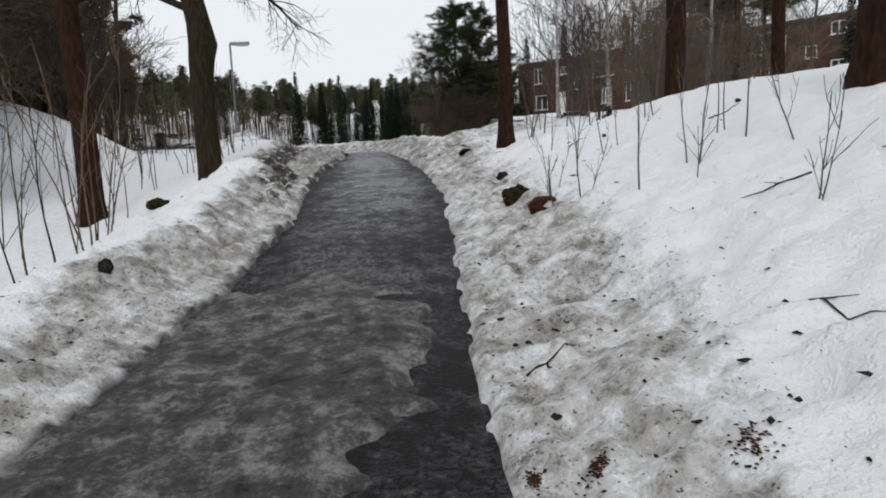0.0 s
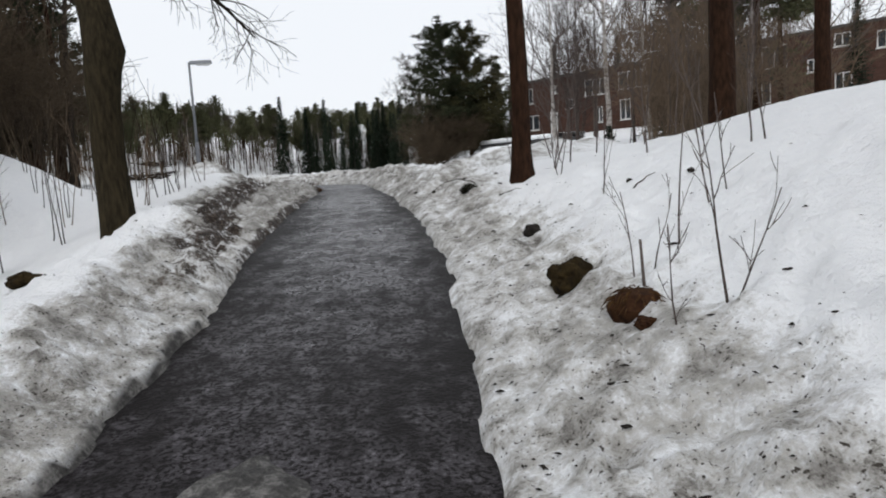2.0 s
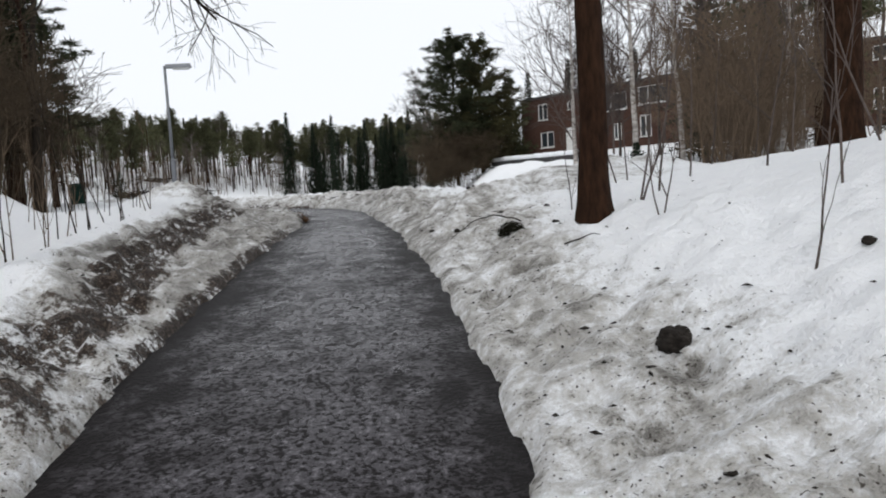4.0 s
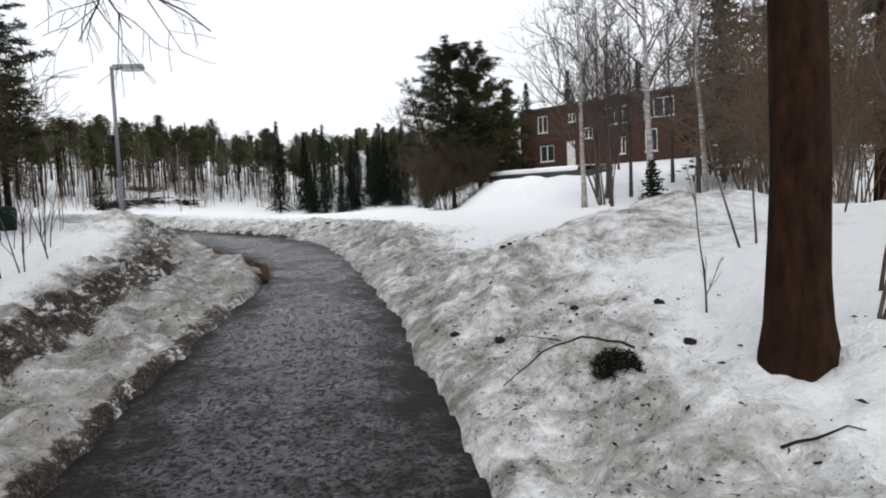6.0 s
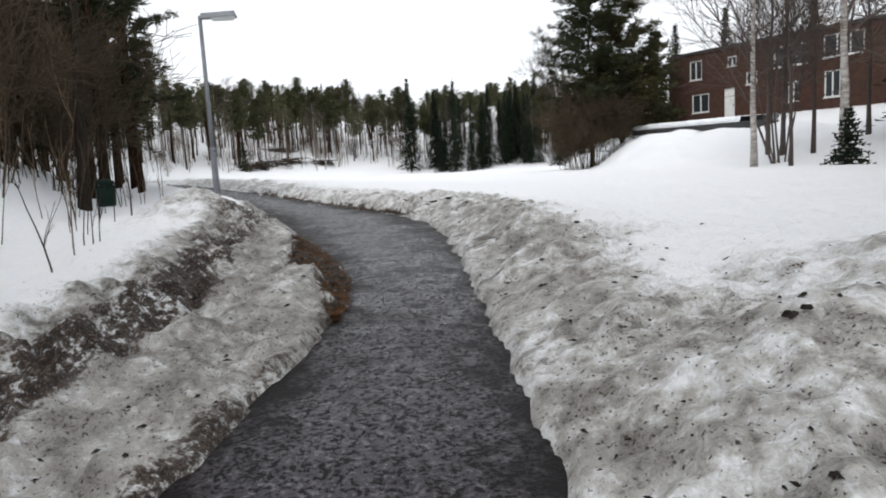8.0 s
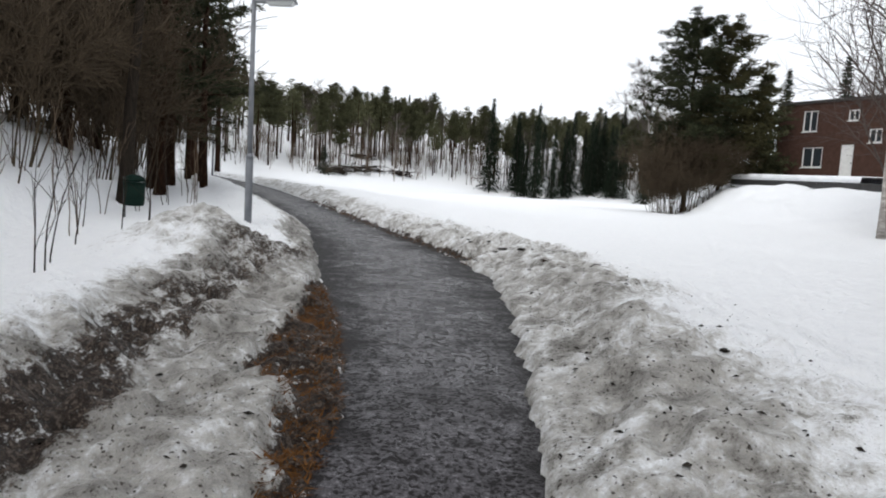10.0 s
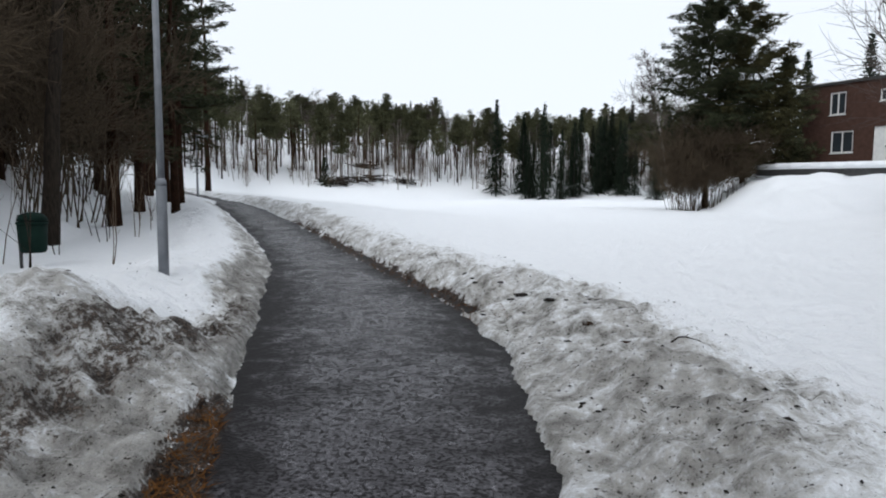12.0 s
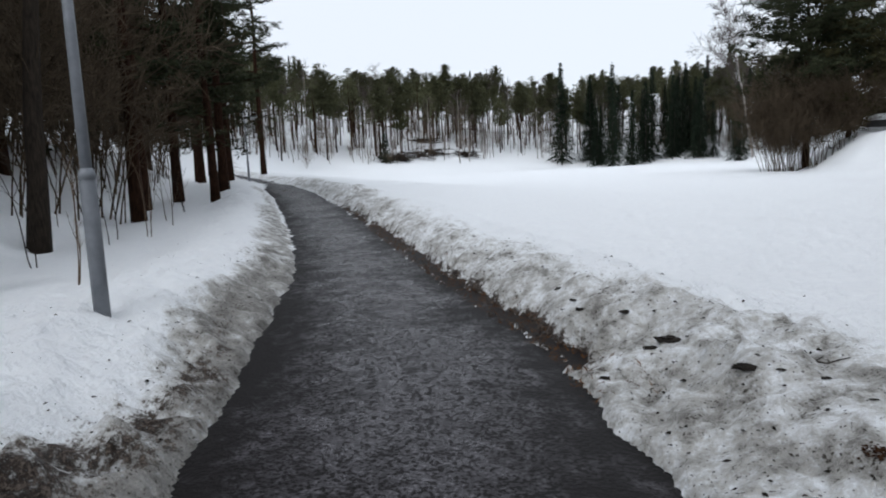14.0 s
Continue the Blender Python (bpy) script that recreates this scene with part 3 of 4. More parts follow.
    if id(kind) not in first_used and kind not in FAR_SPRUCE:
        first_used.add(id(kind))
        return tagged(plant(kind, x, y, s), group=group)
    return again(kind, x, y, s, group=group)


for k in range(46):
    sow(FAR_SPRUCE[k % 3], rnd(-9.5, 5), rnd(118, 146), 0.5, 0.82, "spruces at the field's far edge")
for k in range(24):
    sow(FAR_SPRUCE[k % 3], rnd(-44, 6), rnd(150, 190), 0.5, 0.72, "spruces of the far forest")
edge_b, edge_r = [-50, -42, -38, -30, -22, -11, 0, 6], [55, 64, 74, 100, 108, 136, 126, 118]
for k in range(230):
    b = rnd(-48, 7)
    r = np.interp(b, edge_b, edge_r) + 5 + 62 * rnd(0, 1) ** 1.1
    sow(FAR_PINE[k % 4], b, r, 0.60, 0.84, "pines of the far forest")
for k in range(90):
    b = rnd(-44, 5)
    sow(FAR_BIRCH[k % 2], b, np.interp(b, edge_b, edge_r) + rnd(1, 40), 0.55, 0.95, "birches of the far forest")
for k in range(100):
    b = rnd(-44, 6)
    sow(FAR_BRUSH[k % 2], b, np.interp(b, edge_b, edge_r) + rnd(2, 34), 0.3, 0.7, "undergrowth of the far forest")

def far_wood():
    """The crowded depth of the forest behind its first rows."""
    random.seed(61)
    top = tagged(thing("far_wood", "dense mixed pine wood with snow under the trees", "forest"), kind="stuff")
    trunks, crowns, stems = Build(), Build(), Build()
    spots = []
    for _ in range(420):
        b = rnd(-50, 8)
        spots.append(polar(b, np.interp(b, edge_b, edge_r) + 10 + 70 * rnd(0, 1)))
    thin = []
    for _ in range(700):
        b = rnd(-46, 6)
        thin.append(polar(b, np.interp(b, edge_b, edge_r) + 2 + 45 * rnd(0, 1)))
    zs = land(np.array([p[0] for p in spots]), np.array([p[1] for p in spots]))[0]
    for (x, y), z in zip(spots, zs):
        h, cf = rnd(8.2, 11.6), rnd(0.4, 0.62)
        foot = Vector((x, y, float(z)))
        lean = Vector((rnd(-0.03, 0.03), rnd(-0.03, 0.03), 1))
        trunks.tube([foot - Vector((0, 0, 0.5)), foot + lean * h * 0.5, foot + lean * h * 0.96], [0.14, 0.10, 0.03], 5, False)
        for _ in range(52):
            q = rnd(0, 1)
            a, w = rnd(0, 6.283), rnd(0.2, 1) * (1.9 * (1 - q) ** 0.5 * min(1, 0.5 + 2.5 * q) + 0.15)
            tuft(crowns, foot + lean * h * (cf + (1 - cf) * q) + Vector((math.cos(a) * w, math.sin(a) * w, 0)), rnd(0.45, 0.8), 6)
    zs = land(np.array([p[0] for p in thin]), np.array([p[1] for p in thin]))[0]
    for (x, y), z in zip(thin, zs):
        h = rnd(2.5, 8.5)
        pts = wobbly(Vector((x, y, float(z) - 0.3)), Vector((rnd(-0.08, 0.08), rnd(-0.08, 0.08), 1)), h, 4, 0.06)
        stems.tube(pts, [0.05, 0.045, 0.04, 0.03, 0.015], 4, False)
        for _ in range(7):
            i = random.randint(1, 3)
            d = Vector((rnd(-1, 1), rnd(-1, 1), rnd(0.1, 1.0)))
            stems.tube(wobbly(pts[i].lerp(pts[i + 1], rnd(0, 1)), d, h * rnd(0.12, 0.3), 2, 0.2), [0.022, 0.018, 0.01], 3, False)
    part("trunk", trunks, BARK_PINE, top)
    part("crown", crowns, NEEDLE_HAZED, top)
    part("stem", stems, BARK_BROWN, top, "thin bare undergrowth stems")


far_wood()


def brushwood_heap(x, y, wide):
    """Felled branches heaped on the slope."""
    top = thing("brushwood_heap", "dark heap of felled branches on the snowy slope", "branches", "heaps on the forest slope", (x, y, ground_z(x, y)))
    b = Build()
    for _ in range(90):
        p = Vector((rnd(-0.5, 0.5) * wide, rnd(-1.2, 1.2), rnd(-0.1, 0.9)))
        a = rnd(0, 6.283)
        b.tube(wobbly(p, Vector((math.cos(a) * 1.6, math.sin(a), rnd(-0.3, 0.3))), rnd(0.8, 2.4), 3, 0.15), [0.07, 0.06, 0.045, 0.02], 4, False)
    part("tangle", b, BARK_DARK, top)


for bearing, reach, wide in ((-22.5, 116, 6.0), (-20.8, 122, 4.0), (-23.8, 111, 3.0), (-18.5, 124, 3.0), (-21.6, 131, 5.0)):
    brushwood_heap(*polar(bearing, reach), wide)

# small lone spruce on the field's edge
plant(spruce("spruce_tree", 4.2, 1.5, 0.4, "small dark young spruce standing in the snow", 0.01), -45.3, 107.3)

# grove on the rise beside the path
random.seed(23)
GROVE = [pine("pine_tree", h, r, cf, sp, 8, 0.30, "pine with a dark ragged crown in the grove", 13, 26, 0.35, 0.2, NEEDLE_SHADED, 2) for h, r, cf, sp in ((15, 0.21, 0.30, 2.6), (13, 0.18, 0.24, 2.3), (16, 0.20, 0.34, 2.4))]
plant(GROVE[0], -20.75, 42.9, 1.0)
plant(GROVE[1], -15.6, 33.5, 1.0)
plant(GROVE[2], -18.0, 36.0, 1.0)
for k, (x, y, s) in enumerate(((-17.2, 31.2, 1.0), (-20.5, 34.5, 1.05), (-19.5, 39.0, 0.9), (-22.8, 40.5, 1.0), (-23.5, 45.5, 0.95), (-21.5, 29.5, 1.1),
                               (-27.5, 51.5, 1.0), (-33, 55, 1.05), (-17.0, 25.0, 0.95), (-23.0, 23.5, 1.1), (-38, 62, 1.05), (-31, 27, 1.1), (-15.5, 19.5, 0.95), (-19.5, 17.5, 1.0), (-14.5, 22.5, 0.85), (-24.0, 15.5, 1.1), (-20.0, 27.0, 1.0), (-27.0, 20.0, 1.1), (-13.0, 14.5, 0.9), (-34, 45, 1.1), (-30, 52, 1.05), (-40, 40, 1.2), (-42, 52, 1.2), (-33, 62, 1.1), (-25.5, 48.5, 0.9), (-17.8, 38.9, 0.85), (-45, 60, 1.2), (-27.0, 42.0, 1.1), (-32, 39, 1.15), (-30, 34, 1.1), (-36, 50, 1.15), (-24.5, 36.0, 1.1), (-29.5, 47.5, 1.0), (-22.0, 37.5, 1.0))):
    again(GROVE[k % 3], x, y, s, group="pines of the grove")
plant(bare_tree("oak_tree", 11, 0.17, "leaning bare dark trunk at the grove's edge", BARK_DARK, 3, 5, (0.10, 0.02), 0.5), -12.87, 28.7)
GROVE_BRUSH = [shrub("shrub", 3.5, 9, 1.0, "leafless brown thicket in the snow under the grove", BARK_THICKET, 5, 3, 0.02, 0.0075) for _ in range(3)]
spots = [(rnd(-30, -12.8), rnd(25, 50)) for _ in range(70)]
spots += [(rnd(-27, -11), rnd(13, 27)) for _ in range(34)]
spots += [(rnd(-25, -14), rnd(29, 44)) for _ in range(34)]
spots = [(x, y) for x, y in spots if np.interp(y, LEFT_Y, LEFT_X) - x > 5.2]
for k, (x, y) in enumerate(spots):
    if k < 3:
        plant(GROVE_BRUSH[k], x, y)
    else:
        again(GROVE_BRUSH[k % 3], x, y, rnd(0.7, 1.4), group="thicket of the grove")

# near trees
random.seed(5)
# tall pine beside the path, its crown far overhead
def near_pine(x, y, r, h, label, flare=1.3, lean=0.0):
    top = thing("pine_tree", label, "tree")
    t, c = Build(), Build()
    n = 16
    pts = [Vector((lean * h * k / n + 0.02 * math.sin(k * 1.3), 0.015 * math.sin(k * 0.9), h * k / n)) for k in range(n + 1)]
    pts = [Vector((0, 0, -0.6)), Vector((0, 0, 0.0)), Vector((0, 0, 0.15)), Vector((0, 0, 0.4))] + pts[1:]
    t.tube(pts, [r * flare * 1.15, r * flare, r * (1 + 0.45 * (flare - 1)), r * 1.03] + [r * (1 - 0.75 * k / n) for k in range(1, n + 1)], 26)
    for v in range(len(t.v)):
        q = Vector(t.v[v])
        a = math.atan2(q.y, q.x)
        s = 1 + 0.06 * noise.noise(Vector((q.x * 12, q.y * 12, q.z * 1.4))) + 0.16 * max(0.0, 0.5 - q.z) * math.sin(a * 4 + x)
        t.v[v] = (q.x * s, q.y * s, q.z)
    for k in range(26):
        s = 0.5 + 0.5 * k / 26
        a = rnd(0, 6.283)
        limb = wobbly(Vector((lean * h * s, 0, h * s * 0.98)), Vector((math.cos(a), math.sin(a), 0.3)), 2.6 * (1.25 - s) + 0.6, 5, 0.16, 0.03)
        t.tube(limb, [r * 0.2 * (1 - i / 5.6) for i in range(6)], 4, False)
        for i in range(2, 6):
            for _ in range(9):
                tuft(c, limb[i] + Vector((rnd(-0.5, 0.5), rnd(-0.5, 0.5), rnd(-0.2, 0.3))), 0.26, 11)
    for k in range(7):
        z = h * rnd(0.3, 0.55)
        a = rnd(0, 6.283)
        limb = wobbly(Vector((lean * z, 0, z)), Vector((math.cos(a), math.sin(a), 0.05)), rnd(0.5, 1.5), 4, 0.2, -0.05)
        t.tube(limb, [0.018 * (1 - i / 4.6) for i in range(5)], 4, False)
    part("trunk", t, BARK_PINE, top, smooth=True)
    part("crown", c, NEEDLE_HAZED, top)
    return plant(top, x, y, 1.0, 0.0)


near_pine(1.58, 12.28, 0.135, 14.0, "tall straight pine with red-brown bark beside the path")
near_pine(3.89, 5.52, 0.185, 15.0, "thick dark pine trunk on the snowy hill")
near_pine(5.89, 15.17, 0.24, 17.0, "thick old pine on the crest of the snowy hill", 1.2)
near_pine(10.7, 19.6, 0.21, 16.0, "dark straight pine on the wooded hill", 1.15)
near_pine(-6.0, 11.9, 0.21, 15.0, "thick dark trunk in the hollow behind the snowbank", 1.35)


def oak():
    """The oak in the snowbank, with a swelling on the stem and a limb hanging over the path."""
    top = thing("oak_tree", "bare dark burled oak rising from the snowbank", "tree")
    t, c = Build(), Build()
    pts = [Vector((0, 0, -0.8)), Vector((0, 0, 0)), Vector((-0.02, 0, 0.4)), Vector((-0.05, 0, 1.1)), Vector((-0.05, 0.02, 1.7)), Vector((-0.02, 0.03, 2.15)), Vector((0.02, 0.03, 2.4)),
           Vector((-0.03, 0.05, 2.75)), Vector((-0.14, 0.1, 3.3)), Vector((-0.3, 0.2, 4.4)), Vector((-0.25, 0.5, 6.0)), Vector((-0.45, 0.6, 8.5)), Vector((-0.4, 0.9, 11))]
    t.tube(pts, [0.30, 0.25, 0.205, 0.185, 0.18, 0.205, 0.23, 0.195, 0.175, 0.14, 0.10, 0.06, 0.02], 16)
    for v in range(len(t.v)):
        q = Vector(t.v[v])
        s = 1 + 0.10 * noise.noise(Vector((q.x * 7, q.y * 7, q.z * 1.2)))
        t.v[v] = (q.x * s, q.y * s, q.z)
    limbs = [((-0.1, 0.1, 3.2), (0.15, 1.3, 3.8), (0.4, 2.5, 3.9), (0.65, 3.4, 3.7), (0.9, 4.2, 3.4)), ((-0.2, 0.15, 3.9), (0.5, 0.9, 4.9), (1.0, 2.2, 5.5), (1.5, 3.4, 5.5)),
             ((-0.2, 0.1, 3.0), (-1.2, 0.6, 3.5), (-2.4, 1.0, 3.4), (-3.3, 1.6, 3.2)), ((-0.3, 0.2, 4.6), (-1.2, -0.4, 5.8), (-2.2, -0.6, 6.6)), ((-0.25, 0.4, 5.5), (0.8, -0.2, 6.6), (1.7, -0.4, 7.6)),
             ((-0.3, 0.5, 6.5), (-0.6, 1.8, 7.6), (-0.4, 3.0, 8.3))]
    for limb in limbs:
        ps = [Vector(p) for p in limb]
        k = len(ps)
        c.tube(ps, [0.065 * (1 - 0.75 * i / (k - 1)) for i in range(k)], 7, False)
        for i in range(1, k):
            for _ in range(5):
                d = (ps[i] - ps[i - 1]).normalized() + Vector((rnd(-0.9, 0.9), rnd(-0.9, 0.9), rnd(-0.7, 0.5)))
                branching(c, ps[i - 1].lerp(ps[i], rnd(0.3, 1)), d, rnd(0.5, 1.1), 0.013, 2, 4, -0.03, 3, 0.0028)
    part("trunk", t, BARK_MOSSY, top, smooth=True)
    part("crown", c, BARK_DARK, top, "crooked bare limbs and twigs")
    top.matrix_basis = pose(-3.55, 11.15, 1.1, 0, 0, 0)


oak()

# trees and brush between the hill and the house
random.seed(31)
plant(pine("pine_tree", 14.6, 0.2, 0.2, 4.6, 17, 0.36, "broad dark green pine at the edge of the snowfield", 10, 82, 0.42, 0.4, NEEDLE_SHADED, 2), 3.9, 69.0)
plant(pine("pine_tree", 12.4, 0.16, 0.05, 3.6, 13, 0.38, "lower dense pine beside the broad pine", 8, 96, 0.38, 0.6, NEEDLE_OLIVE_SHADED, 2), 6.4, 69.8)
plant(pine("pine_tree", 8.5, 0.13, 0.05, 2.9, 6, 0.42, "young bushy pine beside the brick house", 6), 9.6, 71.6)
plant(bare_tree("birch_tree", 19.5, 0.17, "pale slender birch leaning at the field's far edge", BARK_BIRCH, 3, 7, (-0.17, 0.0), 0.36, 0.018, limbs=26, up=-0.01), 4.3, 120.0, 1.0, 0.0)
DARK_SPRUCE = spruce("spruce_tree", 15.0, 3.0, 0.55, "dense dark spruce in front of the brick house", 0.05)
plant(DARK_SPRUCE, 17.4, 45.0)
again(DARK_SPRUCE, 20.6, 44.0, 1.1, group="spruces by the house")
again(DARK_SPRUCE, 30.5, 46.5, 0.55, group="spruces by the house")
again(DARK_SPRUCE, 18.5, 84.0, 0.78, group="spruces behind the house")
again(DARK_SPRUCE, 14.0, 86.0, 0.72, group="spruces behind the house")
again(DARK_SPRUCE, 24.5, 78.0, 0.75, group="spruces behind the house")
plant(spruce("spruce_tree", 3.0, 1.3, 0.3, "small ragged spruce at the foot of the bank", 0.02), 11.6, 40.5, 0.75)
BIRCHES = [bare_tree("birch_tree", h, r, "tall bare birch with pale flaking bark below the house", BARK_BIRCH, 3, 5, ln, 0.3, 0.009, limbs=17) for h, r, ln in ((12.5, 0.15, (0.0, 0.02)), (14, 0.19, (-0.02, 0.0)), (13, 0.14, (-0.05, 0.0)))]
plant(BIRCHES[0], 9.4, 44.8, 1.0, 0)
plant(BIRCHES[1], 12.1, 42.0, 1.0, 0)
plant(BIRCHES[2], 13.1, 38.0, 1.0, 0)
ALDER = bare_tree("alder_tree", 12.0, 0.12, "bare dark-stemmed tree near the brick house", BARK_GREY, 3, 5, (0.02, 0.0), 0.28, 0.009, limbs=18)
plant(ALDER, 11.6, 47.6)
for x, y, s in ((11.2, 48.5, 1.0), (10.3, 42.8, 0.7), (14.8, 42.5, 0.95), (12.6, 46.5, 0.9), (16.4, 39.5, 0.9), (15.5, 47.5, 0.9), (18.5, 38.0, 0.95), (14.5, 30.5, 0.8), (11.5, 26.5, 0.7), (21.5, 36.0, 1.0), (16.5, 60.5, 0.8), (23.5, 56.0, 0.85), (27.0, 49.0, 0.9), (19.0, 78.0, 1.0), (27.0, 70.0, 1.0), (33.0, 62.0, 1.05)):
    again(ALDER if y > 41 or x > 16 else BIRCHES[int(x) % 3], x, y, s, group="bare trees by the house")
WILLOW = shrub("shrub", 8.0, 7, 0.5, "many-stemmed bare grey willow below the house", BARK_GREY, 6, 3, 0.06)
plant(WILLOW, 10.9, 46.0)
again(WILLOW, 17.0, 42.0, 0.8, group="willows below the house")
again(WILLOW, 15.0, 36.0, 0.7, group="willows below the house")
BRUSH = [shrub("shrub", 3.6, 8, 0.7, "leafless brown brushwood in the snow", BARK_BROWN, 5, 3, 0.018, 0.0045) for _ in range(3)]
for k, (x, y) in enumerate(((8.5, 22.5), (10.5, 24.0), (12.5, 23.0))):
    plant(BRUSH[k], x, y)
for k in range(66):
    x, y = rnd(4.5, 24), rnd(21, 40)
    if k > 32:
        x, y = rnd(7, 27), rnd(19.5, 30)
    if x < 0.36 * (y - 2) or x > 0.56 * (y - 3) or (y > 31 and x < 12):
        continue
    again(BRUSH[k % 3], x, y, rnd(0.6, 1.15), group="brushwood on the hill")
for k in range(12):
    again(GROVE_BRUSH[k % 3], rnd(1.6, 6.4), rnd(66.5, 69), rnd(0.7, 1.2), group="brushwood under the pines")
MID_PINE = pine("pine_tree", 15, 0.17, 0.42, 2.4, 5, 0.34, "tall pine on the wooded hill", 10)
plant(MID_PINE, 13.0, 27.0)
for x, y, s in ((16.5, 31.5, 0.9), (15.0, 33.5, 1.0)):
    again(MID_PINE, x, y, s, group="pines on the hill")

def sapling(x, y, h, stems, r, bark, label, group):
    top = thing("sapling", label, "sapling", group)
    for _ in range(stems):
        a = rnd(0, 6.283)
        p = Vector((math.cos(a) * 0.06, math.sin(a) * 0.06, -0.15))
        pts = wobbly(p, Vector((math.cos(a) * rnd(0.02, 0.3), math.sin(a) * rnd(0.02, 0.3), 1)), h * rnd(0.8, 1.0), 7, 0.1, 0.03)
        b = Build()
        b.tube(pts, [max(0.0028, r * (1 - 0.8 * i / 7)) for i in range(8)], 6)
        part("stem", b, bark, top, smooth=True)
        for _ in range(random.randint(2, 5)):
            i = random.randint(2, 6)
            d = (pts[i + 1] - pts[i]).normalized() + Vector((rnd(-0.8, 0.8), rnd(-0.8, 0.8), rnd(-0.1, 0.5)))
            q = wobbly(pts[i], d, h * rnd(0.18, 0.42), 5, 0.15, 0.05)
            b = Build()
            b.tube(q, [max(0.002, r * 0.45 * (1 - 0.7 * k / 5)) for k in range(6)], 4)
            branch = part("branch", b, bark, top)
            for _ in range(random.randint(1, 3)):
                k = random.randint(1, 4)
                t = wobbly(q[k], (q[k + 1] - q[k]).normalized() + Vector((rnd(-0.9, 0.9), rnd(-0.9, 0.9), rnd(-0.2, 0.6))), h * rnd(0.06, 0.17), 3, 0.15, 0.03)
                b = Build()
                b.tube(t, [0.0024, 0.002, 0.0018, 0.0015], 3)
                part("twig", b, bark, branch)
    return plant(top, x, y)


# saplings on the snowy hill
random.seed(47)
SAPLINGS = [(1.88, 5.46, 1.5), (1.52, 6.04, 1.2), (1.28, 6.13, 0.7), (2.35, 5.72, 1.4), (2.24, 5.21, 0.7), (2.83, 6.11, 1.3), (2.22, 7.67, 1.2), (1.67, 7.16, 1.3), (1.84, 9.37, 1.1), (2.25, 3.74, 0.8),
            (3.0, 5.06, 1.3), (2.78, 5.7, 1.3), (2.37, 5.69, 0.8), (3.3, 4.6, 0.8), (1.36, 6.97, 0.7), (1.50, 6.3, 0.9), (2.33, 7.85, 1.0), (1.99, 11.63, 1.2), (2.0, 12.47, 2.2), (2.44, 12.95, 2.6), (2.93, 13.39, 2.4),
            (3.4, 9.5, 1.8), (2.7, 10.4, 1.9), (4.1, 11.8, 2.2), (3.6, 13.0, 2.4), (4.6, 9.0, 1.6), (2.6, 14.6, 2.0), (4.6, 14.2, 2.6), (1.63, 13.21, 1.1), (4.43, 21.8, 0.9), (3.0, 8.6, 1.4), (5.0, 12.6, 2.4), (5.6, 17.0, 2.6), (4.4, 16.2, 2.2)]
for x, y, h in SAPLINGS:
    sapling(x, y, h, 1 if rnd(0, 1) < 0.7 else 2, 0.004 + 0.0035 * h, BARK_GREY, "thin bare grey sapling poking out of the snow", "saplings on the hill")
for x, y, h in ((-3.35, 4.9, 1.6), (-3.5, 5.2, 1.3), (-3.45, 5.6, 2.0), (-3.7, 6.6, 2.4), (-3.55, 6.9, 2.6), (-3.8, 7.2, 2.8), (-3.6, 7.3, 2.5), (-3.9, 7.6, 2.6), (-4.2, 8.2, 2.2), (-4.6, 7.4, 2.6), (-5.0, 9.2, 2.4), (-5.6, 8.4, 2.6),
                (-4.4, 12.8, 1.8), (-4.7, 13.6, 2.0), (-4.0, 13.2, 1.5), (-5.2, 14.6, 2.2), (-4.0, 14.3, 1.6), (-4.3, 14.6, 2.3), (-4.2, 15.2, 1.5), (-4.0, 15.9, 1.2), (-4.7, 16.8, 2.0), (-5.6, 16.4, 2.2), (-5.2, 18.6, 1.8),
                (-7.0, 13.5, 2.4), (-8.0, 15.5, 2.6), (-9.0, 18.0, 2.6), (-7.5, 19.5, 2.2), (-10, 21, 2.4), (-8.9, 23.2, 2.0), (-8.3, 23.5, 2.2), (-9.4, 23.8, 2.1), (-8.6, 24.4, 2.3), (-10.6, 24.6, 2.2), (-9.2, 26.4, 2.0),
                (-11.2, 26.2, 2.2), (-12.2, 29.5, 2.3), (-12.9, 30.3, 2.2), (-12.4, 30.7, 2.0), (-13.8, 30.9, 2.4), (-13.4, 32.3, 2.2), (-14.8, 33.7, 2.2), (-16.0, 35.6, 2.2), (-14.3, 30.3, 2.5), (-11.4, 27.6, 2.4), (-13.5, 27.5, 2.4),
                (-14.8, 28.8, 2.6), (-12.5, 25.5, 2.3), (-5.0, 15.4, 1.7), (-4.6, 17.6, 1.4), (-6.1, 17.9, 1.9), (-6.8, 16.2, 2.2), (-7.4, 17.4, 2.4), (-5.9, 19.8, 1.6), (-6.8, 20.8, 1.8), (-8.2, 20.4, 2.2), (-7.7, 22.0, 1.9), (-9.4, 22.0, 2.3), (-8.6, 18.6, 2.5), (-10.6, 19.2, 2.6), (-11.2, 22.8, 2.4), (-5.4, 13.4, 2.1), (-6.3, 14.6, 2.4), (-5.9, 12.6, 2.0), (-4.7, 10.2, 2.0), (-5.2, 10.8, 2.2), (-4.9, 6.2, 2.4), (-5.5, 7.4, 2.6), (-6.0, 9.6, 2.7), (-4.3, 6.0, 2.0), (-4.1, 5.3, 1.8), (-6.2, 7.0, 2.6), (-7.2, 8.8, 2.8), (-6.6, 10.2, 2.4), (-8.5, 11.0, 2.8), (-9.5, 13.2, 2.6)):
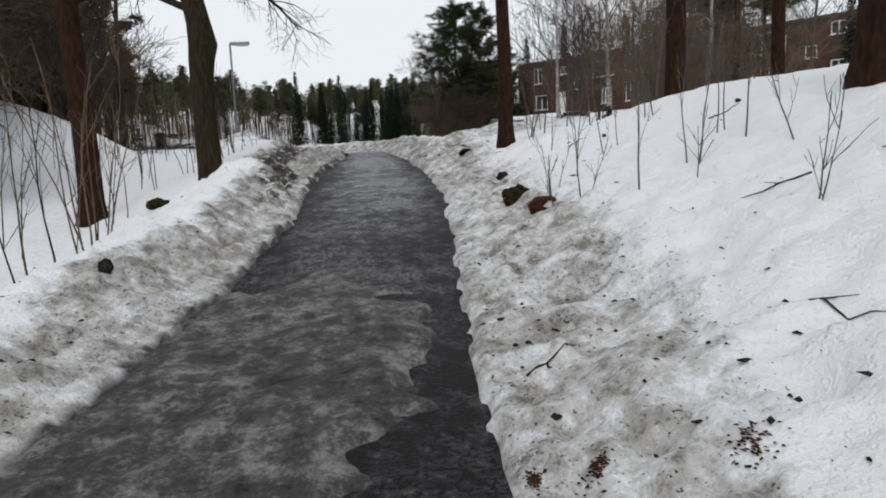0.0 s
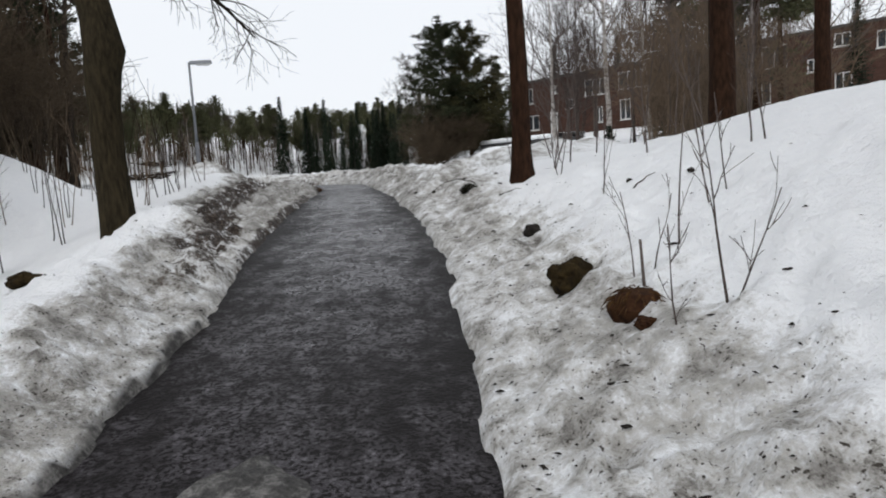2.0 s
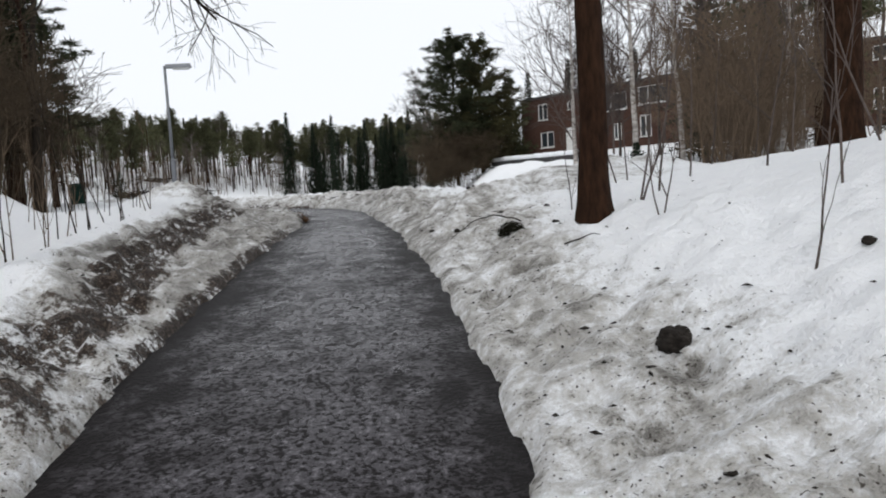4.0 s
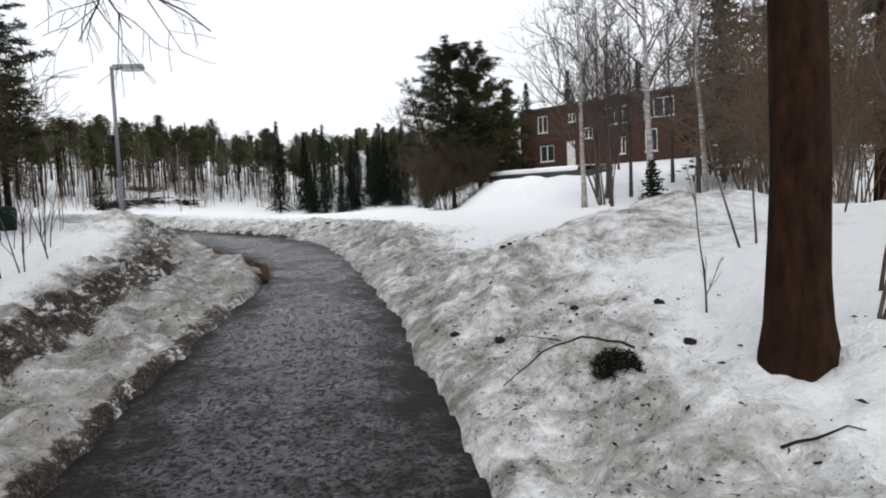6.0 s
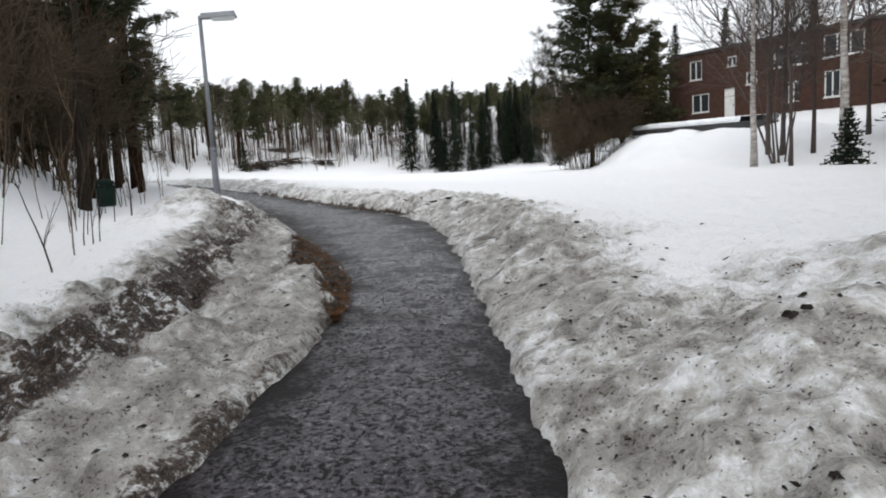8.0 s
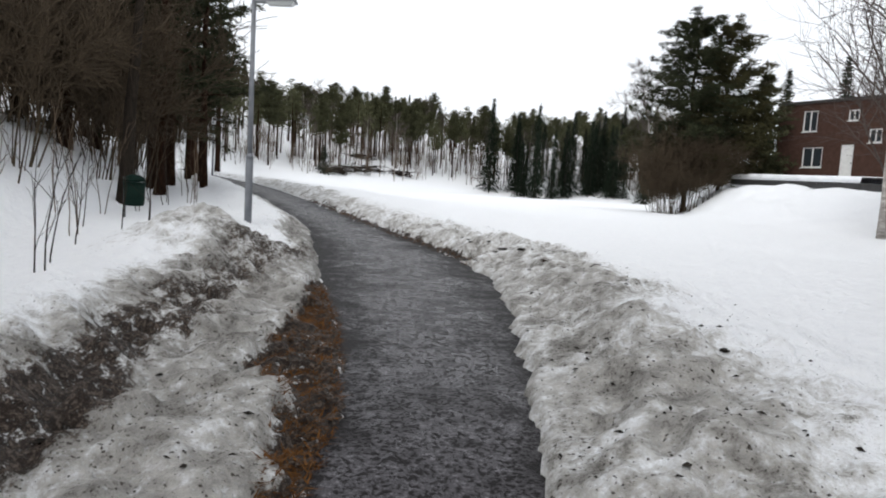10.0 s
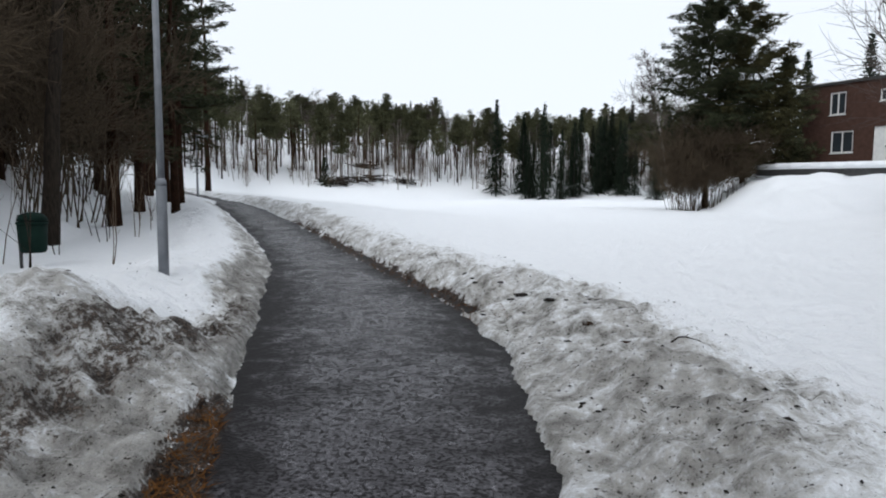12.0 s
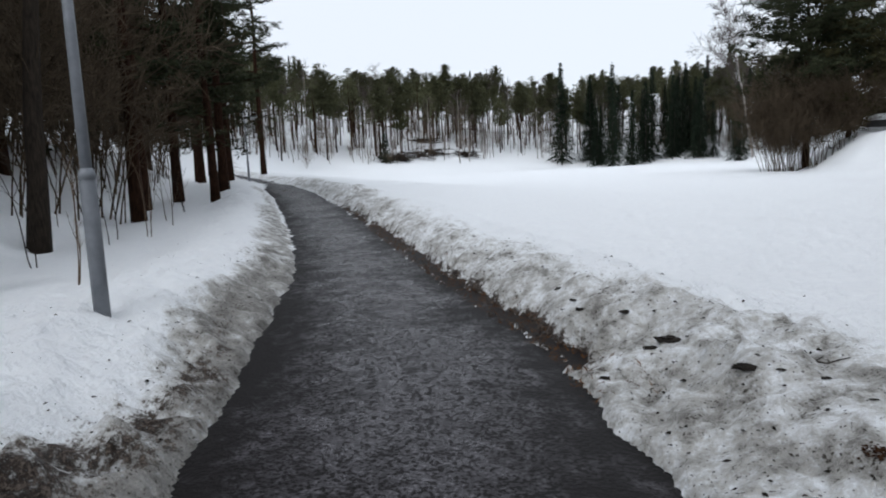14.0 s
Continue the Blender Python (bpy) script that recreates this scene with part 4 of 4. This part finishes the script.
    sapling(x, y, h, 2 if rnd(0, 1) < 0.5 else 1, 0.006 + 0.0022 * h, BARK_BROWN if rnd(0, 1) < 0.55 else BARK_DARK, "thin bare dark stem standing in deep snow", "stems beside the path")


# ---------------------------------------------------------------- lamps, bin
def street_lamp(x, y, z, h, turn, label, group):
    top = thing("street_lamp", label, "lamp post", group, (x, y, z), turn)
    low, up, collar, arm, head, glass = (Build() for _ in range(6))
    low.tube([Vector((0, 0, -0.5)), Vector((0, 0, 1.13)), Vector((0, 0, 1.18))], [0.062, 0.062, 0.05], 16)
    collar.tube([Vector((0, 0, 1.15)), Vector((0, 0, 1.2)), Vector((0, 0, 1.24))], [0.066, 0.062, 0.045], 16)
    up.tube([Vector((0, 0, 1.16)), Vector((0, 0, h * 0.6)), Vector((0, 0, h))], [0.044, 0.04, 0.036], 14)
    arm.tube([Vector((-0.03, 0, h - 0.04)), Vector((0.12, 0, h - 0.02))], [0.034, 0.03], 10)
    k = len(head.v)
    x0, x1 = 0.02, 0.70
    head.v += [(x0, -0.07, h - 0.06), (x1, -0.13, h - 0.02), (x1, 0.13, h - 0.02), (x0, 0.07, h - 0.06),
               (x0, -0.05, h + 0.04), (x1 - 0.04, -0.10, h + 0.075), (x1 - 0.04, 0.10, h + 0.075), (x0, 0.05, h + 0.04)]
    head.f += [tuple(k + i for i in q) for q in ((3, 2, 1, 0), (4, 5, 6, 7), (0, 1, 5, 4), (1, 2, 6, 5), (2, 3, 7, 6), (3, 0, 4, 7))]
    k = len(glass.v)
    glass.v += [(0.2, -0.075, h - 0.052), (0.66, -0.11, h - 0.026), (0.66, 0.11, h - 0.026), (0.2, 0.075, h - 0.052), (0.24, -0.05, h - 0.095), (0.62, -0.08, h - 0.075), (0.62, 0.08, h - 0.075), (0.24, 0.05, h - 0.095)]
    glass.f += [tuple(k + i for i in q) for q in ((0, 1, 2, 3), (7, 6, 5, 4), (4, 5, 1, 0), (5, 6, 2, 1), (6, 7, 3, 2), (7, 4, 0, 3))]
    part("lower_pole", low, METAL_GREY, top, "thicker lower pole", True)
    part("collar", collar, METAL_GREY, top, smooth=True)
    part("upper_pole", up, METAL_GREY, top, "slimmer upper pole", True)
    part("arm", arm, METAL_GREY, top)
    shell = part("lamp_head", head, METAL_GREY, top, "flat grey lamp housing")
    part("cover", glass, LAMP_GLASS, shell, "frosted cover")
    return top


street_lamp(-6.85, 24.8, 2.17, 3.78, 20, "grey steel lamp post with a flat head in the snow", "lamps along the path")
street_lamp(-25.8, 51.0, ground_z(-25.8, 51.0), 3.6, 40, "distant lamp post where the path bends away", "lamps along the path")


def litter_bin(x, y, z):
    top = thing("litter_bin", "dark green rounded litter bin on a thin post in the snow", "litter bin", "", (x, y, z), 25)
    body, lid, post, rim = (Build() for _ in range(4))
    body.tube([Vector((0, 0, 0.38)), Vector((0, 0, 0.42)), Vector((0, 0, 0.82))], [0.16, 0.185, 0.205], 18)
    rim.tube([Vector((0, 0, 0.81)), Vector((0, 0, 0.85))], [0.215, 0.215], 18)
    lid.tube([Vector((0, 0, 0.86)), Vector((0, 0, 0.93)), Vector((0, 0, 0.98)), Vector((0, 0, 1.0))], [0.212, 0.19, 0.12, 0.03], 18)
    post.tube([Vector((-0.2, 0.05, -0.4)), Vector((-0.2, 0.05, 0.95))], [0.025, 0.025], 10)
    part("body", body, GREEN_PAINT, top, smooth=True)
    part("rim", rim, GREEN_PAINT, top)
    part("hood", lid, GREEN_PAINT, top, smooth=True)
    part("post", post, METAL_DARK, top, "dark post")


litter_bin(-10.1, 25.9, 1.93)


# ---------------------------------------------------------------- brick house
def house():
    """Two storeys of red brick, its long front turned to the path."""
    turn = math.degrees(math.atan2(-24, 23))
    top = thing("brick_house", "long two-storey red brick house with white-framed windows and a flat roof", "house", "", (11.0, 73.5, 0), turn)
    L, D, z0, z1 = 44.0, 10.0, 4.2, 11.05
    wins = [(2.25, 6.15, 3.85, 7.7, "w"), (2.05, 8.9, 3.2, 10.5, "w"), (5.2, 5.4, 6.15, 7.85, "d"), (5.5, 9.55, 6.3, 10.35, "w"), (7.1, 7.9, 8.0, 8.9, "w"), (9.3, 8.85, 11.8, 10.4, "b"), (10.4, 6.2, 11.2, 7.7, "w"), (12.9, 9.0, 15.6, 10.6, "b"),
            (13.0, 6.2, 14.1, 8.1, "w"), (18.4, 8.9, 20.0, 10.4, "w"), (18.6, 6.2, 20.0, 7.8, "w"), (21.5, 8.2, 22.4, 9.1, "w"), (24.6, 8.85, 27.4, 10.6, "b"), (24.8, 6.2, 26.2, 7.8, "w"), (28.8, 8.1, 29.7, 9.1, "w"), (30.6, 9.7, 31.7, 10.7, "w"),
            (30.65, 6.3, 31.8, 7.8, "w"), (33.3, 9.15, 34.5, 10.4, "w"), (36.5, 8.9, 38.5, 10.4, "w"), (36.5, 6.2, 38.0, 7.8, "w")]
    front = Build()
    xs = sorted({0.0, L, *[w[0] for w in wins], *[w[2] for w in wins]})
    for a, b in zip(xs, xs[1:]):
        cuts = sorted((w[1], w[3]) for w in wins if w[0] <= a + 1e-6 and w[2] >= b - 1e-6)
        z = z0
        for lo, hi in cuts + [(z1, z1)]:
            if lo > z + 1e-6:
                front.box(a, 0, z, b, 0.3, lo)
            z = hi
    part("wall", front, BRICK, top)
    for x0, y0, x1, y1 in ((0, 0.3, 0.3, D), (L - 0.3, 0.3, L, D), (0.3, D - 0.3, L - 0.3, D)):
        b = Build()
        b.box(x0, y0, z0, x1, y1, z1)
        part("wall", b, BRICK, top)
    inner = Build()
    inner.box(0.3, 2.2, z0, L - 0.3, 2.3, z1)
    part("inner_wall", inner, CONCRETE, top)
    roof = Build()
    roof.box(-0.15, -0.15, z1 + 0.003, L + 0.15, D + 0.15, z1 + 0.2)
    part("roof", roof, METAL_DARK, top, "dark flat roof edge")
    for x0, a, x1, b, kind in wins:
        if kind == "d":
            d = Build()
            d.box(x0 + 0.003, 0.1, a, x1 - 0.003, 0.16, b - 0.003)
            door = part("door", d, WHITE_PAINT, top, "white front door")
            hb = Build()
            hb.box(x1 - 0.16, 0.04, a + 1.0, x1 - 0.1, 0.098, a + 1.12)
            part("handle", hb, METAL_DARK, door)
            continue
        t = 0.09
        mullions = 3 if kind == "b" else 2
        cell = (x1 - x0 - t) / mullions
        cols = [x0 + 0.002, x0 + t]
        for k in range(1, mullions):
            cols += [x0 + cell * k, x0 + cell * k + t]
        cols += [x1 - t, x1 - 0.002]
        rows = [a + 0.002, a + t, b - t, b - 0.002]
        fr = bmesh.new()
        grid = [[[fr.verts.new((cx, dy, cz)) for cz in rows] for cx in cols] for dy in (0.06, 0.16)]
        solid = lambda i, j: 0 <= i < len(cols) - 1 and 0 <= j < 3 and (j != 1 or i % 2 == 0)
        for i in range(len(cols) - 1):
            for j in range(3):
                if not solid(i, j):
                    continue
                f0, f1 = grid
                fr.faces.new((f0[i][j], f0[i + 1][j], f0[i + 1][j + 1], f0[i][j + 1]))
                fr.faces.new((f1[i][j + 1], f1[i + 1][j + 1], f1[i + 1][j], f1[i][j]))
                for di, dj, p0, p1 in ((-1, 0, (i, j), (i, j + 1)), (1, 0, (i + 1, j + 1), (i + 1, j)), (0, -1, (i + 1, j), (i, j)), (0, 1, (i, j + 1), (i + 1, j + 1))):
                    if not solid(i + di, j + dj):
                        fr.faces.new((f0[p0[0]][p0[1]], f0[p1[0]][p1[1]], f1[p1[0]][p1[1]], f1[p0[0]][p0[1]]))
        me = bpy.data.meshes.new("window")
        fr.to_mesh(me)
        fr.free()
        me.materials.append(WHITE_PAINT)
        window = new("window", me)
        window.parent = top
        tagged(window, "white window frame")
        for k in range(mullions):
            g = Build()
            g.box(x0 + cell * k + t + 0.002, 0.1, a + t + 0.002, x0 + cell * (k + 1) - 0.002, 0.115, b - t - 0.002)
            part("pane", g, GLASS, window)
        cu = Build()
        if kind == "w" and (b - a) > 1.2:
            cu.box(x0 + t, 0.22, a + t, x1 - t, 0.24, b - t - 0.35)
            part("blind", cu, CURTAIN, window, "pale curtain")
        sill = Build()
        sill.box(x0 - 0.05, -0.06, a - 0.06, x1 + 0.05, 0.056, a - 0.002)
        part("sill", sill, WHITE_PAINT, window)
    return top


house()


def terrace_wall():
    """Low dark slab with a thick cap of snow on the bank before the house."""
    a, b = Vector((7.24, 69.1, 4.90)), Vector((12.5, 57.7, 4.62))
    ln = (b - a).length
    top = thing("terrace_roof", "low dark flat roof edge capped with snow on the bank", "shelter", "", a, math.degrees(math.atan2(b.y - a.y, b.x - a.x)))
    s, c = Build(), Build()
    drop = (b.z - a.z) / ln
    n = 14
    for k in range(n):
        u, v = ln * k / n, ln * (k + 1) / n
        s.box(u, -0.05, drop * u - 0.42, v - 0.004, 3.0, drop * u)
    pts = []
    for k in range(2 * n + 1):
        u = ln * k / (2 * n)
        w = 0.34 + 0.06 * math.sin(k * 1.7) + 0.03 * math.sin(k * 4.1)
        pts.append((u, w))
    for (u, h0), (v, h1) in zip(pts, pts[1:]):
        k = len(c.v)
        c.v += [(u, -0.12, drop * u + 0.004), (v, -0.12, drop * v + 0.004), (v, -0.02, drop * v + h1), (u, -0.02, drop * u + h0), (u, 3.0, drop * u + h0 + 0.1), (v, 3.0, drop * v + h1 + 0.1), (u, 3.0, drop * u), (v, 3.0, drop * v)]
        c.f += [(k, k + 1, k + 2, k + 3), (k + 3, k + 2, k + 5, k + 4), (k + 4, k + 5, k + 7, k + 6), (k, k + 6, k + 7, k + 1)]
    part("slab", s, METAL_DARK, top)
    part("snow_cap", c, SNOWCAP, top, "thick white snow cap", True)


terrace_wall()


# ---------------------------------------------------------------- stumps, clumps and litter
def lump(name, label, category, at, size, mat, seed, rough=0.28, squash=0.8, turn=0.0):
    bm = bmesh.new()
    bmesh.ops.create_icosphere(bm, subdivisions=4, radius=1.0)
    for v in bm.verts:
        d = noise.fractal(v.co * 1.4 + Vector((seed, 0, 0)), 0.8, 2.1, 5)
        v.co *= 1 + rough * d
        v.co = Vector((v.co.x * size[0], v.co.y * size[1], v.co.z * size[2] * squash))
    me = bpy.data.meshes.new(name)
    bm.to_mesh(me)
    bm.free()
    me.materials.append(mat)
    ob = new(name, me)
    ob.matrix_basis = pose(*at, 0, 0, turn)
    return tagged(ob, label, category)


lump("tree_stump", "rotten mossy tree stump sticking out of the snow", "stump", (1.07, 7.51, 0.99), (0.17, 0.15, 0.19), MOSS_WOOD, 3.0, 0.35)
tuss = thing("grass_tussock", "hollow tussock of brown dead grass in the snow", "grass", "", (1.27, 6.72, 0.96))
bb, core = Build(), Build()
random.seed(8)
for k in range(260):
    a = rnd(0, 6.283)
    r0 = rnd(0.0, 0.16)
    p = Vector((math.cos(a) * r0 * 1.15, math.sin(a) * r0, rnd(0.0, 0.1)))
    blade = wobbly(p, Vector((math.cos(a) * 0.9, math.sin(a) * 0.9, rnd(0.1, 0.7))), rnd(0.05, 0.11), 3, 0.25, -0.5)
    bb.tube(blade, [0.005, 0.004, 0.003, 0.0015], 3, False)
tagged(part("dry_grass", bb, simple("rusty_dead_grass", (0.022, 0.011, 0.005), (0.105, 0.055, 0.02), 20, 0.9), tuss), kind="stuff")
core.tube([Vector((0, 0, -0.12)), Vector((0, 0, 0.0)), Vector((0, 0, 0.08)), Vector((0, 0, 0.1))], [0.17, 0.2, 0.12, 0.02], 12)
part("root", core, LEAVES, tuss, "matted brown roots")
lump("leaf_clump", "small clump of brown leaves in the snow", "leaves", (1.16, 6.34, ground_z(1.16, 6.34) + 0.02), (0.06, 0.05, 0.045), LEAVES, 9.0, 0.4)
stake = Build()
stake.tube([Vector((1.33, 6.8, 0.9)), Vector((1.31, 6.82, 1.33))], [0.012, 0.008], 7)
part("stick", stake, BARK_GREY, None, "broken grey stick standing in the snow")["category"] = "stick"
lump("tree_stump", "small black charred stump in the snow", "stump", (1.13, 9.28, ground_z(1.13, 9.28) + 0.02), (0.085, 0.09, 0.085), BLACK_CHAR, 5.0, 0.3)
clump = thing("spruce_branch", "broken dark spruce branch lying on the dirty snow", "branch", "", (0.85, 12.72, ground_z(0.85, 12.72)))
cb, cs = Build(), Build()
for k in range(1100):
    p = Vector((rnd(-0.14, 0.14), rnd(-0.12, 0.12), rnd(-0.02, 0.12)))
    if (p.x / 0.145) ** 2 + (p.y / 0.125) ** 2 + (p.z / 0.12) ** 2 < 1:
        tuft(cb, p, 0.022, 8, 0.8)
bow = [Vector((0.1 - 0.072 * k, -0.0012 * k * k, 0.12 + 0.1 * math.sin(0.31 * k) - 0.0014 * k * k + 0.008 * math.sin(2.1 * k))) for k in range(11)]
cs.tube(bow, [0.008 - 0.0005 * k for k in range(11)], 6)
cs.tube([Vector((-0.3, -0.04, 0.19)), Vector((-0.45, 0.06, 0.2))], [0.004, 0.002], 5)
part("needles", cb, simple("withered_needles", (0.005, 0.005, 0.003), (0.020, 0.019, 0.010), 30, 0.9), clump)
part("stick", cs, BARK_DARK, clump, "bent bare twig")
lump("rock", "dark boulder behind the snowbank", "rock", (-3.95, 9.75, ground_z(-3.95, 9.75) + 0.03), (0.17, 0.14, 0.10), MOSS_WOOD, 1.0, 0.3)
lump("stone", "black stone on the snowbank", "stone", (-2.42, 4.9, ground_z(-2.42, 4.9) + 0.03), (0.055, 0.05, 0.07), BLACK_CHAR, 7.0, 0.3)
def leaf_patch(x, y, a, b):
    """Sodden leaf flakes lying flat on the snow."""
    m = Build()
    for _ in range(70):
        px, py = x + random.gauss(0, a * 0.6), y + random.gauss(0, b * 0.6)
        p = Vector((px, py, ground_z(px, py) + 0.006))
        w = rnd(0, 6.283)
        d = Vector((math.cos(w), math.sin(w), rnd(-0.25, 0.25))) * rnd(0.006, 0.016)
        e = Vector((-math.sin(w), math.cos(w), rnd(-0.25, 0.25))) * rnd(0.004, 0.009)
        k = len(m.v)
        m.v += [tuple(p - d), tuple(p - e), tuple(p + d), tuple(p + e), tuple(p + Vector((0, 0, 0.005)))]
        m.f += [(k, k + 1, k + 4), (k + 1, k + 2, k + 4), (k + 2, k + 3, k + 4), (k + 3, k, k + 4)]
    tagged(part("leaf_patch", m, LEAVES), "red-brown patch of sodden leaves on the snow", "leaves")


random.seed(15)
for k, (x, y, a, b) in enumerate(((1.05, 2.02, 0.055, 0.075), (0.60, 2.28, 0.05, 0.028), (0.38, 2.37, 0.022, 0.04), (-1.71, 23.94, 0.055, 0.035), (-1.39, 23.3, 0.03, 0.02), (1.02, 16.55, 0.1, 0.035))):
    leaf_patch(x, y, a, b)
for k, (x, y, a) in enumerate(((-2.56, 25.61, 0.085), (-2.68, 25.55, 0.05), (-2.14, 24.78, 0.06), (-2.95, 25.27, 0.035), (-2.91, 26.08, 0.035), (-3.62, 27.15, 0.045), (-3.29, 26.32, 0.035), (-3.4, 26.6, 0.03))):
    lump("leaf_clump", "dark soggy leaves on the ploughed bank", "leaves", (x, y, ground_z(x, y) + 0.008), (a, a * 0.5, a * 0.4), BLACK_CHAR, 14.0 + k, 0.6)
for k, (x, y, a) in enumerate(((0.64, 15.36, 0.05), (0.71, 15.37, 0.04), (0.07, 13.88, 0.05), (0.86, 13.63, 0.045), (1.34, 12.94, 0.06), (0.54, 2.73, 0.04), (0.46, 4.1, 0.035), (0.5, 3.7, 0.03), (0.55, 3.55, 0.03), (-0.03, 19.5, 0.045))):
    lump("snow_clod", "dark dirty clod of frozen snow on the bank", "clod", (x, y, ground_z(x, y) + 0.01), (a * 0.6, a * 0.45, a * 0.4), BLACK_CHAR, 40.0 + k, 0.5)
for k, (x, y) in enumerate(((0.35, 13.6), (1.35, 13.4), (2.4, 8.6), (2.1, 9.3), (3.4, 7.0))):
    lump("stone", "small dark stone on the snow", "stone", (x, y, ground_z(x, y) + 0.015), (0.032, 0.028, 0.028), BLACK_CHAR, 20.0 + k, 0.3)


def litter():
    """Twig ends, bark and leaf crumbs strewn over the banks."""
    random.seed(77)
    b = Build()
    xs, ys, hs = [], [], []
    for _ in range(2600):
        y = rnd(1.5, 30)
        right = rnd(0, 1) < 0.62
        off = abs(random.gauss(0, 0.9)) + 0.05
        lean = 1.2 if y > 19 else 1.0
        x = np.interp(y, RIGHT_Y, RIGHT_X) + off * lean if right else np.interp(y, LEFT_Y, LEFT_X) - off * lean
        xs.append(float(x)), ys.append(y)
    zs = land(np.array(xs), np.array(ys))[0]
    for x, y, z in zip(xs, ys, zs):
        s = 0.005 + 0.015 * rnd(0, 1) ** 4
        a = rnd(0, 3.14)
        d, e = Vector((math.cos(a), math.sin(a), rnd(-0.2, 0.2))) * s * rnd(1, 2.2), Vector((-math.sin(a), math.cos(a), rnd(-0.2, 0.2))) * s * rnd(0.4, 1)
        p = Vector((x, y, z + 0.006))
        k = len(b.v)
        for q in (p - d, p - e, p + d, p + e, p + Vector((0, 0, s * 0.8))):
            b.v.append(tuple(q))
        b.f += [(k, k + 1, k + 4), (k + 1, k + 2, k + 4), (k + 2, k + 3, k + 4), (k + 3, k, k + 4)]
    tagged(part("litter", b, BLACK_CHAR), "dark crumbs of bark and leaves strewn on the snow", "litter", kind="stuff")


litter()


def verge_grass():
    """Flattened dead grass showing along the thawed path edges."""
    random.seed(91)
    b = Build()
    pts = []
    for _ in range(7000):
        if rnd(0, 1) < 0.62:
            y = rnd(16.6, 21.8)
            w = float(np.interp(y, VERGE_Y, VERGE_W)) + 0.06
            if w < 0.02:
                continue
            x = np.interp(y, LEFT_Y, LEFT_X) - rnd(-0.02, w) * 1.15
        else:
            y = rnd(25, 40)
            x = np.interp(y, RIGHT_Y, RIGHT_X) + rnd(-0.06, 0.4)
        pts.append((float(x), y))
    zs = land(np.array([p[0] for p in pts]), np.array([p[1] for p in pts]))[0]
    for (x, y), z in zip(pts, zs):
        z = max(float(z), float(path_z(y)))
        a = rnd(0, 6.283)
        d = Vector((math.cos(a), math.sin(a), rnd(0.05, 0.55))).normalized() * rnd(0.04, 0.11)
        s = Vector((-math.sin(a), math.cos(a), 0)) * rnd(0.003, 0.007)
        p = Vector((x, y, z - 0.005))
        b.tri(p - s, p + s, p + d)
    tagged(part("verge_grass", b, STRAW), "flattened orange-brown dead grass along the path edge", "grass", kind="stuff")


verge_grass()


def fallen_twig(x, y, length, turn):
    """A bare twig lying on the snow."""
    b = Build()
    a = radians(turn)
    pts = []
    for k in range(6):
        px, py = x + math.cos(a) * length * k / 5, y + math.sin(a) * length * k / 5 + 0.03 * math.sin(k * 1.9) * length
        pts.append(Vector((px, py, ground_z(px, py) + 0.008)))
    b.tube(pts, [0.008 - 0.0011 * k for k in range(6)], 6)
    side = pts[2] + Vector((math.cos(a + 0.8), math.sin(a + 0.8), 0.08)) * length * 0.3
    twig = part("fallen_twig", b, BARK_DARK)
    tagged(twig, "thin dark twig lying on the snow", "twig", "twigs on the snow")
    f = Build()
    f.tube([pts[2], side], [0.004, 0.002], 5)
    part("shoot", f, BARK_DARK, twig)


for x, y, length, turn in ((1.6, 2.9, 0.5, -50), (0.5, 3.3, 0.3, 20), (-1.06, 23.2, 0.28, 25), (1.15, 11.7, 0.3, -10), (2.6, 4.3, 0.5, 160), (-1.9, 25.0, 0.3, 10), (2.0, 8.9, 0.3, 30), (0.9, 17.4, 0.35, -20), (3.0, 6.8, 0.35, 10)):
    fallen_twig(x, y, length, turn)


def bark_chips():
    """Dark bits of bark and leaf lying on the ploughed banks."""
    random.seed(303)
    for lo, hi, n, off in ((1.5, 8.0, 26, 1.6), (8.0, 16.0, 14, 1.3), (21.0, 34.0, 40, 1.1)):
        for _ in range(n):
            y = rnd(lo, hi)
            x = float(np.interp(y, RIGHT_Y, RIGHT_X)) + rnd(0.15, off)
            k = rnd(0.007, 0.019)
            lump("bark_chip", "dark wet chip of bark lying on the snow", "bark", (x, y, ground_z(x, y) + 0.002), (k * rnd(1.0, 1.9), k * rnd(0.6, 1.0), k * 0.45), BLACK_CHAR, 15.0, 0.5)


bark_chips()
